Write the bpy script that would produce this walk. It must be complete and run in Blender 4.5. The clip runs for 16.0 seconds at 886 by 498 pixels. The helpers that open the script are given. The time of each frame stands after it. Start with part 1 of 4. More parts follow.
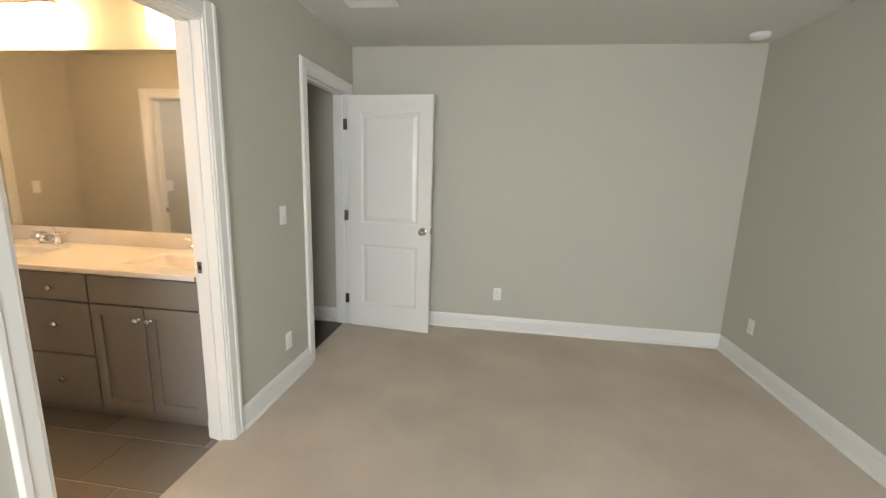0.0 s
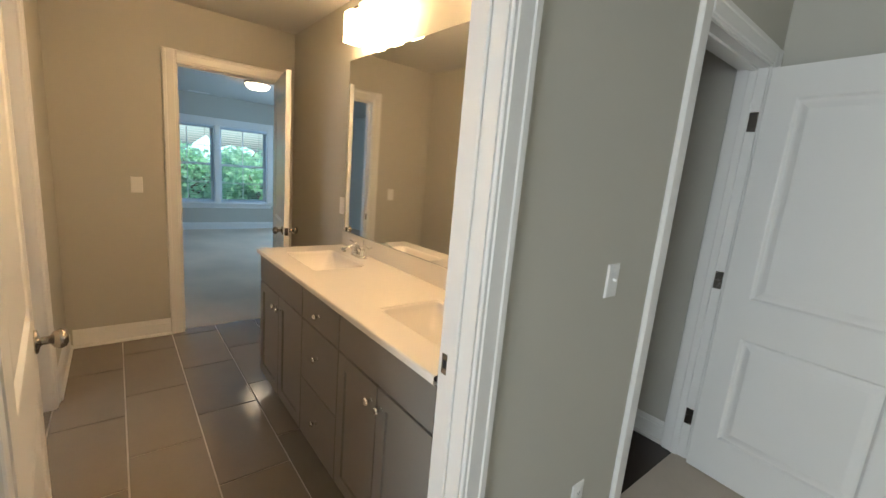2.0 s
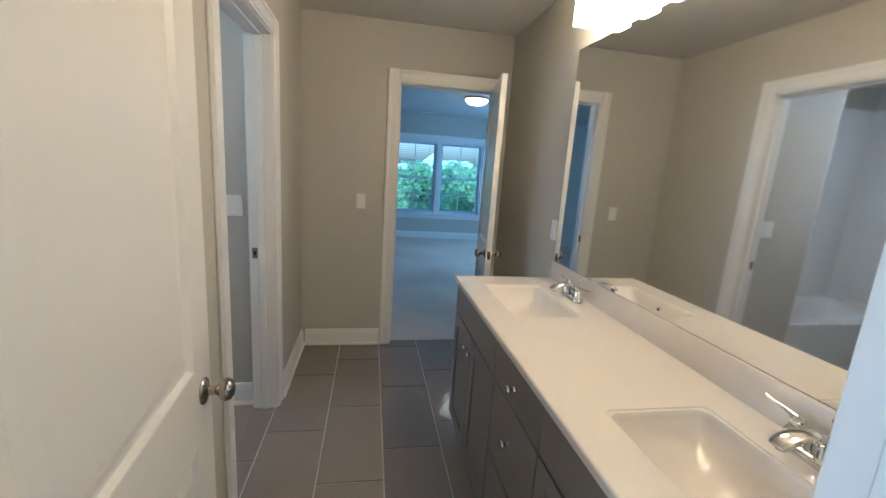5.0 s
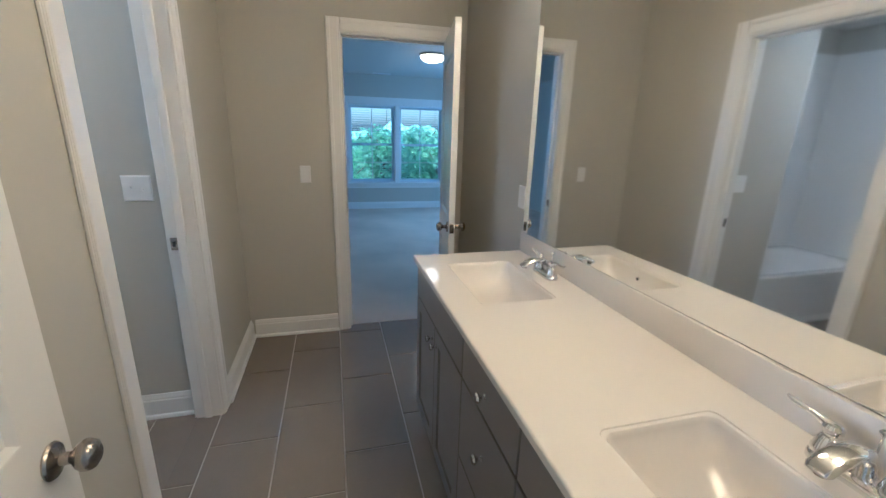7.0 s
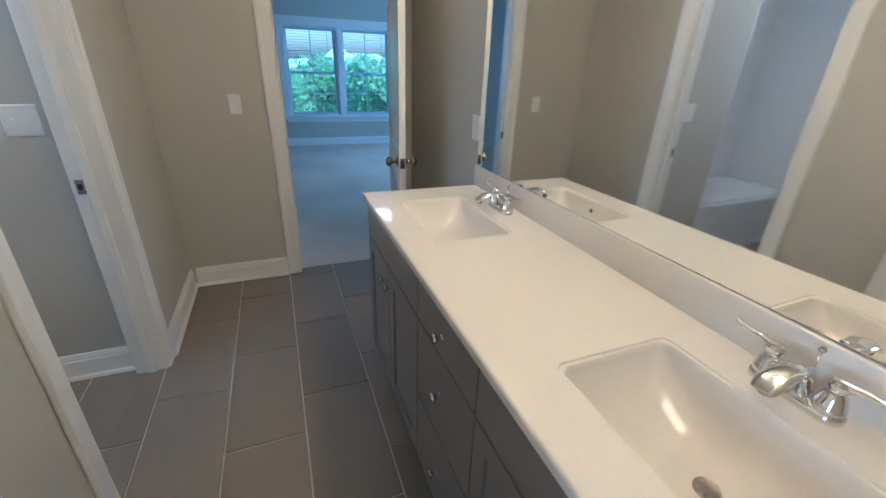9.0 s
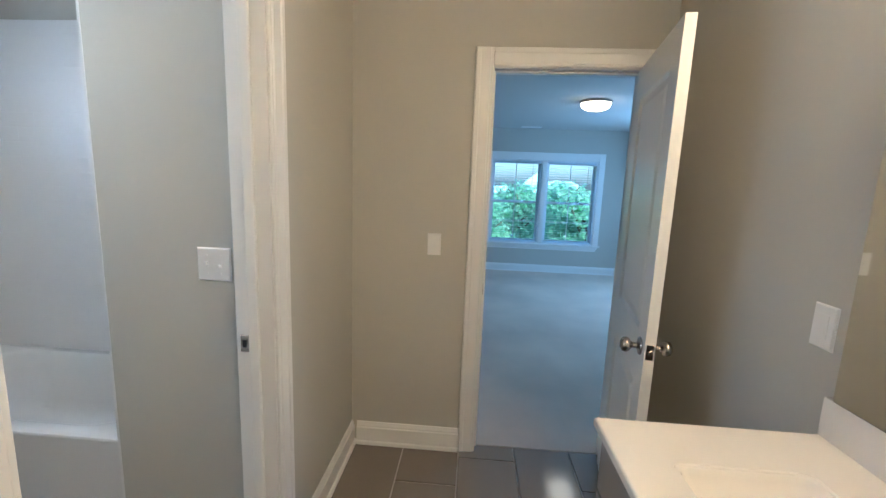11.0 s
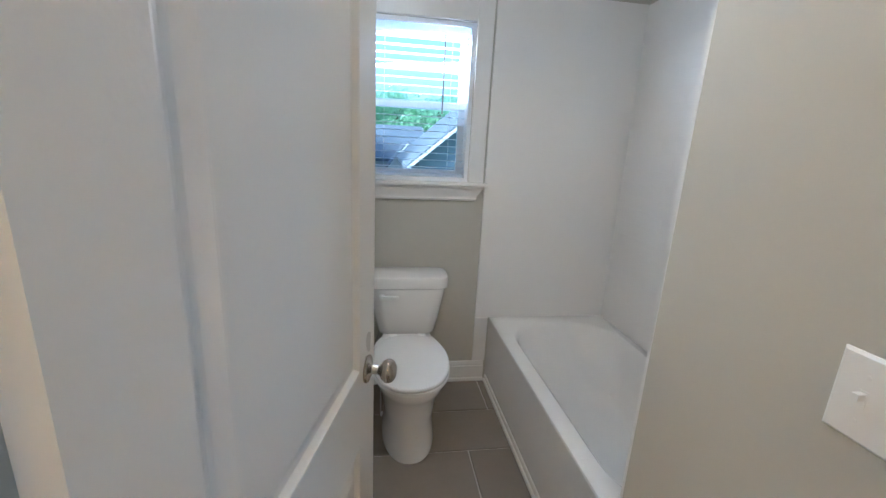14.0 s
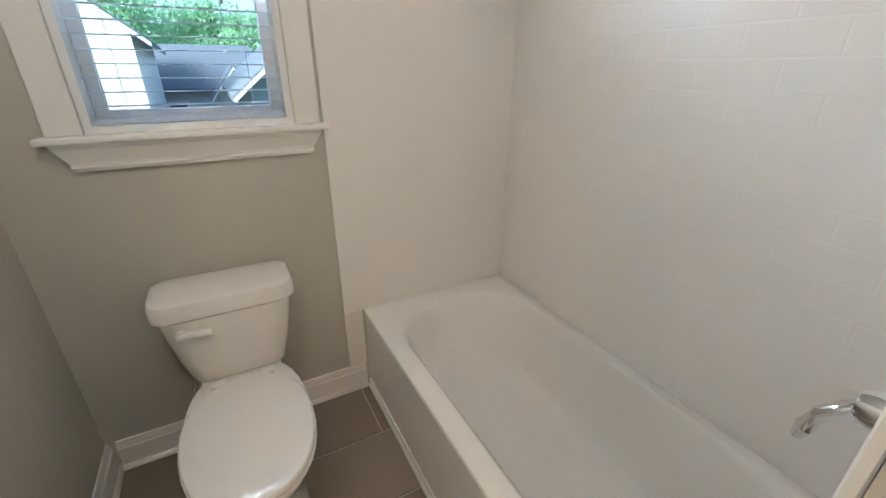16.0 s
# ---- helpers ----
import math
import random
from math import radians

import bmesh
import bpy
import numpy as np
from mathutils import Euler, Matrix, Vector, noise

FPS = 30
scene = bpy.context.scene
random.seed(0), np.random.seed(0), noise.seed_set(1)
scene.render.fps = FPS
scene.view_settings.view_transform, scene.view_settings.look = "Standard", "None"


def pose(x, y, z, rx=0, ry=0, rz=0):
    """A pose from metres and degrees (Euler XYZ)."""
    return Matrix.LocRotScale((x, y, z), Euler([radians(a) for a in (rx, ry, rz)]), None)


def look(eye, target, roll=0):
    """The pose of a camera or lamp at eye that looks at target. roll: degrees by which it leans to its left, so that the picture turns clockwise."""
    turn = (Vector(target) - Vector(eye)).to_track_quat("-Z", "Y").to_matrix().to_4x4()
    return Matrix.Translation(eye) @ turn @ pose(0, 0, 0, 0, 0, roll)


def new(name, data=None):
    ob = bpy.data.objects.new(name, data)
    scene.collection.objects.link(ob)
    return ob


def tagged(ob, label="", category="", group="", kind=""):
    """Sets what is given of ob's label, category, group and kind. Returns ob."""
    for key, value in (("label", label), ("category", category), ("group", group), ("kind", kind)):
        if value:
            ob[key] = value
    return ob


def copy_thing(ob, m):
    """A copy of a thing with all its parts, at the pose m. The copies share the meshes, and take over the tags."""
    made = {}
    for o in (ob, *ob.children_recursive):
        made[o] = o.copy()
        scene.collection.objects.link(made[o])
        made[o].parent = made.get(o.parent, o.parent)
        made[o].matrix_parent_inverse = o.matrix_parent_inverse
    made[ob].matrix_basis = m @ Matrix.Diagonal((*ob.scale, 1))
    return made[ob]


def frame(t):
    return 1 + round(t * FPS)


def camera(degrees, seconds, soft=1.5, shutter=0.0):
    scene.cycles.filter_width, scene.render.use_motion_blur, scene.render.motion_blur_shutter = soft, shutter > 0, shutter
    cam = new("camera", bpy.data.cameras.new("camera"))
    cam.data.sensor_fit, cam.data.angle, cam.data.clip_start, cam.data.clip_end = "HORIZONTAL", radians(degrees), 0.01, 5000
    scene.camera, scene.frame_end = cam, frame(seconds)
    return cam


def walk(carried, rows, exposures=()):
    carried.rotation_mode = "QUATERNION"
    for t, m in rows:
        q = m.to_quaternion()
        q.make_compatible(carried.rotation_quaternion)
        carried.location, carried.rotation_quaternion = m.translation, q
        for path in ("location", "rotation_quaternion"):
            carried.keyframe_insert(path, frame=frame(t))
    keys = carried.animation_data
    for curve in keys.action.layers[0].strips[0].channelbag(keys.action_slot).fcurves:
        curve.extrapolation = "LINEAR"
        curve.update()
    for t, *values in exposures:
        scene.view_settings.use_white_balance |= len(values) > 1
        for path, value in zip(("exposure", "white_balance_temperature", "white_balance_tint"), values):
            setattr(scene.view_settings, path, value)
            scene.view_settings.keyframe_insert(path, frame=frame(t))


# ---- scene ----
cam = camera(94.8, 16.0)
PATH = [
    (0, (0.44, 0.513, 1.436), (0.174, 2.459, 1.058), 1.8),
    (0.5, (0.186, 0.789, 1.412), (-0.366, 2.683, 1.084), 2.5),
    (1, (0.011, 1.094, 1.44), (-0.703, 2.929, 1.088), 2.0),
    (1.5, (-0.085, 1.381, 1.447), (-1.25, 2.964, 1.077), 4.2),
    (2, (-0.224, 1.595, 1.437), (-1.749, 2.836, 1.071), 5.0),
    (2.5, (-0.432, 1.734, 1.462), (-2.188, 2.617, 1.091), 5.0),
    (3, (-0.57, 1.788, 1.446), (-2.445, 2.259, 0.933), 4.2),
    (3.5, (-0.642, 1.799, 1.427), (-2.488, 2.099, 0.72), 3.9),
    (4, (-0.684, 1.804, 1.386), (-2.497, 2.069, 0.585), 4.4),
    (4.5, (-0.698, 1.786, 1.431), (-2.585, 2.114, 0.854), 4.6),
    (4.7, (-0.709, 1.786, 1.454), (-2.634, 2.14, 1.047), 4.4),
    (6.8, (-0.908, 1.869, 1.474), (-2.829, 2.233, 1.051), 1.6),
    (7, (-0.975, 1.893, 1.453), (-2.833, 2.397, 0.909), 1.6),
    (7.5, (-1.072, 1.946, 1.417), (-2.702, 2.745, 0.578), 2.8),
    (8, (-1.044, 1.953, 1.405), (-2.538, 2.795, 0.376), 4.6),
    (8.5, (-1.036, 1.949, 1.398), (-2.494, 2.754, 0.29), 5.6),
    (9, (-1.048, 1.924, 1.423), (-2.735, 2.613, 0.6), 2.1),
    (9.2, (-1.055, 1.908, 1.436), (-2.848, 2.499, 0.775), 1.4),
    (11.5, (-2.073, 1.896, 1.479), (-4.005, 1.482, 1.172), 3.8),
    (12, (-2.295, 1.783, 1.479), (-4.052, 0.883, 1.157), 3.8),
    (12.5, (-2.412, 1.683, 1.494), (-3.767, 0.251, 1.157), 3.4),
    (13, (-2.463, 1.617, 1.494), (-3.332, -0.146, 1.125), 3.4),
    (13.5, (-2.477, 1.528, 1.477), (-2.982, -0.358, 1.045), 3.2),
    (14, (-2.496, 1.378, 1.46), (-2.798, -0.536, 0.963), 2.9),
    (14.5, (-2.501, 1.183, 1.454), (-2.753, -0.724, 0.904), 2.8),
    (15, (-2.534, 1.027, 1.423), (-2.863, -0.85, 0.819), 2.2),
    (15.5, (-2.628, 0.817, 1.46), (-3.178, -0.967, 0.741), 0.7),
    (16, (-2.732, 0.669, 1.441), (-3.596, -0.941, 0.629), 0.2),
]
LIGHTING = [(0, 1.28, 6700, 13), (0.7, 1.15, 6500, 12), (1.5, 1.05, 6300, 11), (2.5, 0.85, 6000, 8), (3.5, 0.75, 5200, 6), (7, 0.78, 4420, 5), (9, 0.8, 4350, 5), (11.5, 1.15, 4850, 6), (12.5, 1.15, 5000, 7), (14, 1.05, 5050, 7), (15.5, 1.1, 5650, 8), (16, 1.15, 5950, 9)]
walk(cam, [(t, look(eye, target, roll)) for t, eye, target, roll in PATH], LIGHTING)

# ---- world, sun, large lights ----
world = bpy.data.worlds.new("sky_world")
scene.world = world
world.use_nodes = True
sky = world.node_tree.nodes.new("ShaderNodeTexSky")
sky.sky_type, sky.sun_disc = "NISHITA", False
sky.sun_elevation, sky.sun_rotation = radians(33), radians(67)
sky.air_density, sky.dust_density = 1.0, 3.0
backing = world.node_tree.nodes["Background"]
world.node_tree.links.new(sky.outputs[0], backing.inputs[0])
backing.inputs[1].default_value = 0.2
sun = new("sun", bpy.data.lights.new("sun", "SUN"))
sun.data.energy, sun.data.angle, sun.data.color = 5.0, radians(12), (1.0, 0.95, 0.88)
sun.matrix_world = look((28, 12, 20), (0, 0, 0))
LAMP_WARM = (1.0, 0.65, 0.33)
DAY = (0.84, 0.93, 1.0)
bedroom_daylight = new("bedroom_daylight", bpy.data.lights.new("bedroom_daylight", "AREA"))
bedroom_daylight.data.shape, bedroom_daylight.data.size, bedroom_daylight.data.size_y = "RECTANGLE", 1.5, 1.3
bedroom_daylight.data.energy, bedroom_daylight.data.color = 58, DAY
bedroom_daylight.matrix_world = look((0.55, -1.93, 1.30), (1.1, 2.4, 0.2))

# added fill lamp for the far bedroom; the north wall has no window
far_fill = new("far_bedroom_fill", bpy.data.lights.new("far_bedroom_fill", "AREA"))
far_fill.data.shape, far_fill.data.size, far_fill.data.size_y = "RECTANGLE", 1.6, 1.3
far_fill.data.energy, far_fill.data.color = 42, (0.44, 0.71, 1.0)
far_fill.matrix_world = look((-7.0, 4.98, 1.4), (-6.6, 0.0, 0.6))
toilet_daylight = new("toilet_window_daylight", bpy.data.lights.new("toilet_window_daylight", "AREA"))
toilet_daylight.data.shape, toilet_daylight.data.size, toilet_daylight.data.size_y = "RECTANGLE", 0.50, 0.20
toilet_daylight.data.energy, toilet_daylight.data.color = 8, (0.96, 0.96, 1.0)
toilet_daylight.matrix_world = look((-2.681, -0.992, 1.93), (-2.78, 0.6, 0.8))


# ---- materials ----
def material(name, colour, rough=0.5, metal=0.0, vary=0.06, size=6.0, bump=0.0, bump_size=120.0, emit=None, per_piece=0.0, coat=0.0):
    m = bpy.data.materials.new(name)
    m.use_nodes = True
    t = m.node_tree
    b = t.nodes["Principled BSDF"]
    b.inputs["Roughness"].default_value, b.inputs["Metallic"].default_value = rough, metal
    b.inputs["Coat Weight"].default_value = coat
    where = t.nodes.new("ShaderNodeNewGeometry")
    big = t.nodes.new("ShaderNodeTexNoise")
    big.inputs["Scale"].default_value, big.inputs["Detail"].default_value = size, 6
    t.links.new(where.outputs["Position"], big.inputs["Vector"])
    small = t.nodes.new("ShaderNodeTexNoise")
    small.inputs["Scale"].default_value, small.inputs["Detail"].default_value = bump_size, 4
    t.links.new(where.outputs["Position"], small.inputs["Vector"])
    mix = t.nodes.new("ShaderNodeMix")
    mix.data_type = "RGBA"
    mix.inputs[6].default_value = (*[c * (1 - vary) for c in colour], 1)
    mix.inputs[7].default_value = (*[min(1, c * (1 + vary)) for c in colour], 1)
    blend = t.nodes.new("ShaderNodeMath")
    blend.operation = "MULTIPLY_ADD"
    blend.inputs[1].default_value = 0.35
    t.links.new(small.outputs[0], blend.inputs[0])
    half = t.nodes.new("ShaderNodeMath")
    half.operation = "MULTIPLY"
    half.inputs[1].default_value = 0.65
    t.links.new(big.outputs[0], half.inputs[0])
    t.links.new(half.outputs[0], blend.inputs[2])
    t.links.new(blend.outputs[0], mix.inputs[0])
    last = mix.outputs[2]
    if per_piece:
        info = t.nodes.new("ShaderNodeObjectInfo")
        shift = t.nodes.new("ShaderNodeMapRange")
        shift.inputs[3].default_value, shift.inputs[4].default_value = 1 - per_piece, 1 + per_piece
        t.links.new(info.outputs["Random"], shift.inputs[0])
        hsv = t.nodes.new("ShaderNodeHueSaturation")
        t.links.new(shift.outputs[0], hsv.inputs["Value"])
        t.links.new(last, hsv.inputs["Color"])
        last = hsv.outputs[0]
    t.links.new(last, b.inputs["Base Color"])
    wear = t.nodes.new("ShaderNodeMapRange")
    wear.inputs[3].default_value, wear.inputs[4].default_value = max(0.02, rough - 0.05), min(1, rough + 0.05)
    t.links.new(big.outputs[0], wear.inputs[0])
    t.links.new(wear.outputs[0], b.inputs["Roughness"])
    if bump:
        relief = t.nodes.new("ShaderNodeBump")
        relief.inputs["Strength"].default_value, relief.inputs["Distance"].default_value = bump, 0.004
        t.links.new(small.outputs[0], relief.inputs["Height"])
        t.links.new(relief.outputs[0], b.inputs["Normal"])
    if emit:
        b.inputs["Emission Color"].default_value = (*emit[0], 1)
        b.inputs["Emission Strength"].default_value = emit[1]
    return m


def glass_material():
    m = bpy.data.materials.new("window_glass")
    m.use_nodes = True
    b = m.node_tree.nodes["Principled BSDF"]
    b.inputs["Base Color"].default_value = (0.76, 0.92, 1.0, 1)
    b.inputs["Roughness"].default_value, b.inputs["Transmission Weight"].default_value, b.inputs["IOR"].default_value = 0.0, 1.0, 1.05
    return m


PAINT = material("greige_wall_paint", (0.52, 0.50, 0.435), 0.75, vary=0.025, size=2.5, bump=0.05, bump_size=260)
CEILING = material("flat_ceiling_paint", (0.62, 0.605, 0.56), 0.9, vary=0.02, bump=0.2, bump_size=180)
TRIM = material("white_semigloss_trim", (0.80, 0.785, 0.75), 0.32, vary=0.02, size=4, bump=0.05, bump_size=90)
DOOR = material("white_door_enamel", (0.80, 0.785, 0.75), 0.30, vary=0.02, size=5, bump=0.06, bump_size=140)
CARPET = material("beige_cut_pile_carpet", (0.66, 0.565, 0.465), 0.95, vary=0.42, size=1.6, bump=1.0, bump_size=380)
TILE = material("taupe_porcelain_tile", (0.25, 0.217, 0.178), 0.12, vary=0.10, size=7, bump=0.05, bump_size=60, per_piece=0.07)
GROUT = material("pale_grout", (0.50, 0.46, 0.40), 0.9, vary=0.12, size=20, bump=0.4, bump_size=300)
CABINET = material("grey_cabinet_paint", (0.205, 0.185, 0.165), 0.38, vary=0.04, size=8, bump=0.05, bump_size=200)
MARBLE = material("white_cultured_marble", (0.78, 0.735, 0.672), 0.08, vary=0.025, size=5)
PORCELAIN = material("white_vitreous_china", (0.82, 0.80, 0.77), 0.08, vary=0.01, coat=0.3)
ACRYLIC = material("white_acrylic", (0.81, 0.795, 0.765), 0.10, vary=0.015, size=3)
SURROUND = material("white_surround_acrylic", (0.82, 0.80, 0.77), 0.30, vary=0.015, size=3)
CHROME = material("polished_chrome", (0.80, 0.80, 0.80), 0.06, 1.0, vary=0.03)
NICKEL = material("satin_nickel", (0.42, 0.38, 0.33), 0.26, 1.0, vary=0.06, size=30)
PLASTIC = material("white_switch_plastic", (0.82, 0.81, 0.78), 0.35, vary=0.01)
DARK = material("dark_slot", (0.02, 0.02, 0.02), 0.6)
MIRROR = material("silvered_mirror", (0.90, 0.91, 0.90), 0.005, 1.0, vary=0.002)
MIRROR_EDGE = material("mirror_edge", (0.03, 0.035, 0.035), 0.4)
HARDWOOD = material("dark_hardwood", (0.030, 0.017, 0.011), 0.3, vary=0.3, size=8, bump=0.1)
SHADE = material("lit_opal_glass", (0.9, 0.85, 0.75), 0.3, emit=(LAMP_WARM, 16.0))
DOME = material("lit_alabaster_dome", (0.9, 0.86, 0.78), 0.3, emit=((1.0, 0.78, 0.52), 6.0))
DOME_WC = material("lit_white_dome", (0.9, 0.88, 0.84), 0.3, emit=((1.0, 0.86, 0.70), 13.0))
BLIND = material("white_blind_slat", (0.80, 0.82, 0.84), 0.5, vary=0.02)
VINYL = material("white_vinyl_sash", (0.82, 0.83, 0.84), 0.35, vary=0.02)
GLASS = glass_material()
METAL_DARK = material("grey_vent_metal", (0.25, 0.25, 0.25), 0.5)
SIDING = material("blue_grey_lap_siding", (0.25, 0.29, 0.34), 0.7, vary=0.06, size=2)
SIDING_WHITE = material("white_house_siding", (0.78, 0.78, 0.76), 0.7, vary=0.04, size=2)
SHINGLE = material("grey_asphalt_shingle", (0.12, 0.14, 0.165), 0.9, vary=0.25, size=4, bump=0.6, bump_size=20)
PANE_FAR = material("far_window_pane", (0.05, 0.08, 0.10), 0.08)
GRASS = material("lawn", (0.07, 0.11, 0.035), 0.95, vary=0.4, size=0.5, bump=0.8, bump_size=8)
BARK = material("pine_bark", (0.10, 0.075, 0.055), 0.95, vary=0.3, size=6, bump=0.8, bump_size=30)
LEAF = material("green_foliage", (0.21, 0.34, 0.20), 0.6, vary=0.25, size=1.2)


def let_light_through(m, colour, share_of_light):
    """Thin leaves pass part of the light to their other side."""
    t = m.node_tree
    thin = t.nodes.new("ShaderNodeBsdfTranslucent")
    thin.inputs["Color"].default_value = (*colour, 1)
    both = t.nodes.new("ShaderNodeMixShader")
    both.inputs[0].default_value = share_of_light
    t.links.new(t.nodes["Principled BSDF"].outputs[0], both.inputs[1])
    t.links.new(thin.outputs[0], both.inputs[2])
    t.links.new(both.outputs[0], t.nodes["Material Output"].inputs["Surface"])


let_light_through(LEAF, (0.55, 0.80, 0.58), 0.6)
let_light_through(BLIND, (0.80, 0.88, 0.95), 0.6)
# emission puts the brightness of daylit haze into the woods' colour
FAR_WOODS_GLOW = material("glowing_far_woods", (0.10, 0.17, 0.10), 0.9, vary=0.5, size=0.25, emit=((0.28, 0.48, 0.42), 3.4))
FACADE = material("house_facade", (0.55, 0.55, 0.53), 0.8, vary=0.06, size=2)


# ---- mesh helpers ----
def finish(name, bm, mat, smooth=False):
    me = bpy.data.meshes.new(name)
    bmesh.ops.recalc_face_normals(bm, faces=bm.faces[:])
    bm.to_mesh(me)
    bm.free()
    me.materials.append(mat)
    if smooth:
        me.shade_smooth()
        me.set_sharp_from_angle(angle=radians(38))
    return me


def part(name, bm, mat, parent=None, label="", smooth=False, at=None):
    ob = new(name, finish(name, bm, mat, smooth))
    if parent is not None:
        ob.parent = parent
    if at is not None:
        ob.matrix_basis = at
    if label:
        ob["label"] = label
    return ob


def share(name, mesh, parent=None, at=None):
    ob = new(name, mesh)
    if parent is not None:
        ob.parent = parent
    if at is not None:
        ob.matrix_basis = at
    return ob


def thing(name, at, label, category, group="", kind=""):
    ob = new(name)
    ob.empty_display_size = 0.1
    ob.matrix_basis = at
    return tagged(ob, label, category, group, kind)


def add_box(bm, x0, y0, z0, x1, y1, z1, bevel=0.0, segments=1):
    x0, x1, y0, y1, z0, z1 = min(x0, x1), max(x0, x1), min(y0, y1), max(y0, y1), min(z0, z1), max(z0, z1)
    v = [bm.verts.new(p) for p in ((x0, y0, z0), (x1, y0, z0), (x1, y1, z0), (x0, y1, z0), (x0, y0, z1), (x1, y0, z1), (x1, y1, z1), (x0, y1, z1))]
    f = [bm.faces.new([v[i] for i in q]) for q in ((0, 3, 2, 1), (4, 5, 6, 7), (0, 1, 5, 4), (1, 2, 6, 5), (2, 3, 7, 6), (3, 0, 4, 7))]
    if bevel:
        bmesh.ops.bevel(bm, geom=list({e for q in f for e in q.edges}), offset=bevel, segments=segments, affect="EDGES", profile=0.5)
    return bm


def box(x0, y0, z0, x1, y1, z1, bevel=0.0, segments=1):
    return add_box(bmesh.new(), x0, y0, z0, x1, y1, z1, bevel, segments)


def boxes(*rows, bevel=0.0):
    bm = bmesh.new()
    for r in rows:
        add_box(bm, *r, bevel=bevel)
    return bm


def bridge(bm, loops, closed=True, cap_first=False, cap_last=False):
    rings = [[bm.verts.new(p) for p in loop] for loop in loops]
    n = len(rings[0])
    for a, b in zip(rings, rings[1:]):
        for i in range(n if closed else n - 1):
            j = (i + 1) % n
            bm.faces.new((a[i], a[j], b[j], b[i]))
    if cap_first:
        bm.faces.new(rings[0][::-1])
    if cap_last:
        bm.faces.new(rings[-1])
    return bm


def lathe(profile, n=20, axis="z"):
    """profile: pairs of radius and height."""
    loops = []
    for r, h in profile:
        ring = []
        for i in range(n):
            a = 2 * math.pi * i / n
            x, y = r * math.cos(a), r * math.sin(a)
            ring.append({"z": (x, y, h), "y": (x, h, y), "x": (h, x, y)}[axis])
        loops.append(ring)
    return bridge(bmesh.new(), loops, True, True, True)


def tube(points, radii, n=12):
    pts = [Vector(p) for p in points]
    loops = []
    for i, p in enumerate(pts):
        d = (pts[min(i + 1, len(pts) - 1)] - pts[max(i - 1, 0)]).normalized()
        side = d.cross(Vector((0, 0, 1)) if abs(d.z) < 0.9 else Vector((1, 0, 0))).normalized()
        up = side.cross(d)
        r = radii[i] if isinstance(radii, (list, tuple)) else radii
        loops.append([p + r * (math.cos(2 * math.pi * k / n) * side + math.sin(2 * math.pi * k / n) * up) for k in range(n)])
    return bridge(bmesh.new(), loops, True, True, True)


def round_rect(x0, y0, x1, y1, r, z, per=6):
    r = min(r, (x1 - x0) / 2 - 1e-4, (y1 - y0) / 2 - 1e-4)
    out = []
    for cx, cy, a0 in ((x1 - r, y1 - r, 0), (x0 + r, y1 - r, 90), (x0 + r, y0 + r, 180), (x1 - r, y0 + r, 270)):
        for i in range(per):
            a = radians(a0 + 90 * i / (per - 1))
            out.append((cx + r * math.cos(a), cy + r * math.sin(a), z))
    return out


def egg(cx, back, front, half, z, n=36, power=2.2):
    """An outline longer towards front (-> +y), for toilet parts."""
    out = []
    mid = back + (front - back) * 0.45
    for i in range(n):
        a = 2 * math.pi * i / n
        c, s = math.cos(a), math.sin(a)
        x = half * math.copysign(abs(c) ** (2 / power), c)
        y = (front - mid if s > 0 else mid - back) * math.copysign(abs(s) ** (2 / power), s)
        out.append((cx + x, mid + y, z))
    return out


def structure(ob, label, category):
    return tagged(ob, label, category, kind="structure")


# ---- plan ----
CEIL = 2.455
BW0, BW1 = -0.895, -1.015          # bedroom west wall: bedroom face, bath face
B_N, B_E, B_S = 4.125, 2.375, -2.0
MIRROR_Y, SOUTH_Y, SOUTH_B = 2.815, 1.275, 1.155
END_X, END_B = -3.898, -4.018
NIB_X = -3.088                    # face of the boxed wall with the switch
WC_W, WC_E, WC_S = -3.165, -2.13, -0.912
TUB_N = 0.64                      # wet wall, towards the tub
BACK_X = -3.93
R2_W, R2_N, R2_S = -9.0, 5.0, -0.4
D1 = (1.450, 2.262)                # bath door in the bedroom wall
D3 = (3.243, 3.985)                 # hall door
D2 = (1.975, 2.685)                # door to the far bedroom
DT = (-3.024, -2.272)             # toilet room door
HEAD = 2.045
WB = (-2.977, -2.385, 1.258, 2.077)   # bath window
W2 = (2.20, 4.00, 0.51, 1.94)     # far bedroom window
W1 = (-0.2, 1.3, 0.75, 2.0)

# walls
wall_west = structure(part("wall_bedroom_west", boxes(
    (BW0, B_S, 0, BW1, D1[0] - 0.02, CEIL), (BW0, D1[1] + 0.02, 0, BW1, D3[0] - 0.02, CEIL), (BW0, D3[1] + 0.02, 0, BW1, B_N + 0.12, CEIL),
    (BW0, D1[0] - 0.02, HEAD + 0.02, BW1, D1[1] + 0.02, CEIL), (BW0, D3[0] - 0.02, HEAD + 0.02, BW1, D3[1] + 0.02, CEIL)), PAINT),
    "greige painted wall between bedroom and bathroom", "wall")
structure(part("wall_bedroom_north", box(BW0 + 0.001, B_N, 0, B_E + 0.12, B_N + 0.12, CEIL), PAINT), "bare greige painted bedroom wall", "wall")
structure(part("wall_bedroom_east", box(B_E, B_S - 0.12, 0, B_E + 0.12, B_N, CEIL), PAINT), "bare greige painted bedroom side wall", "wall")
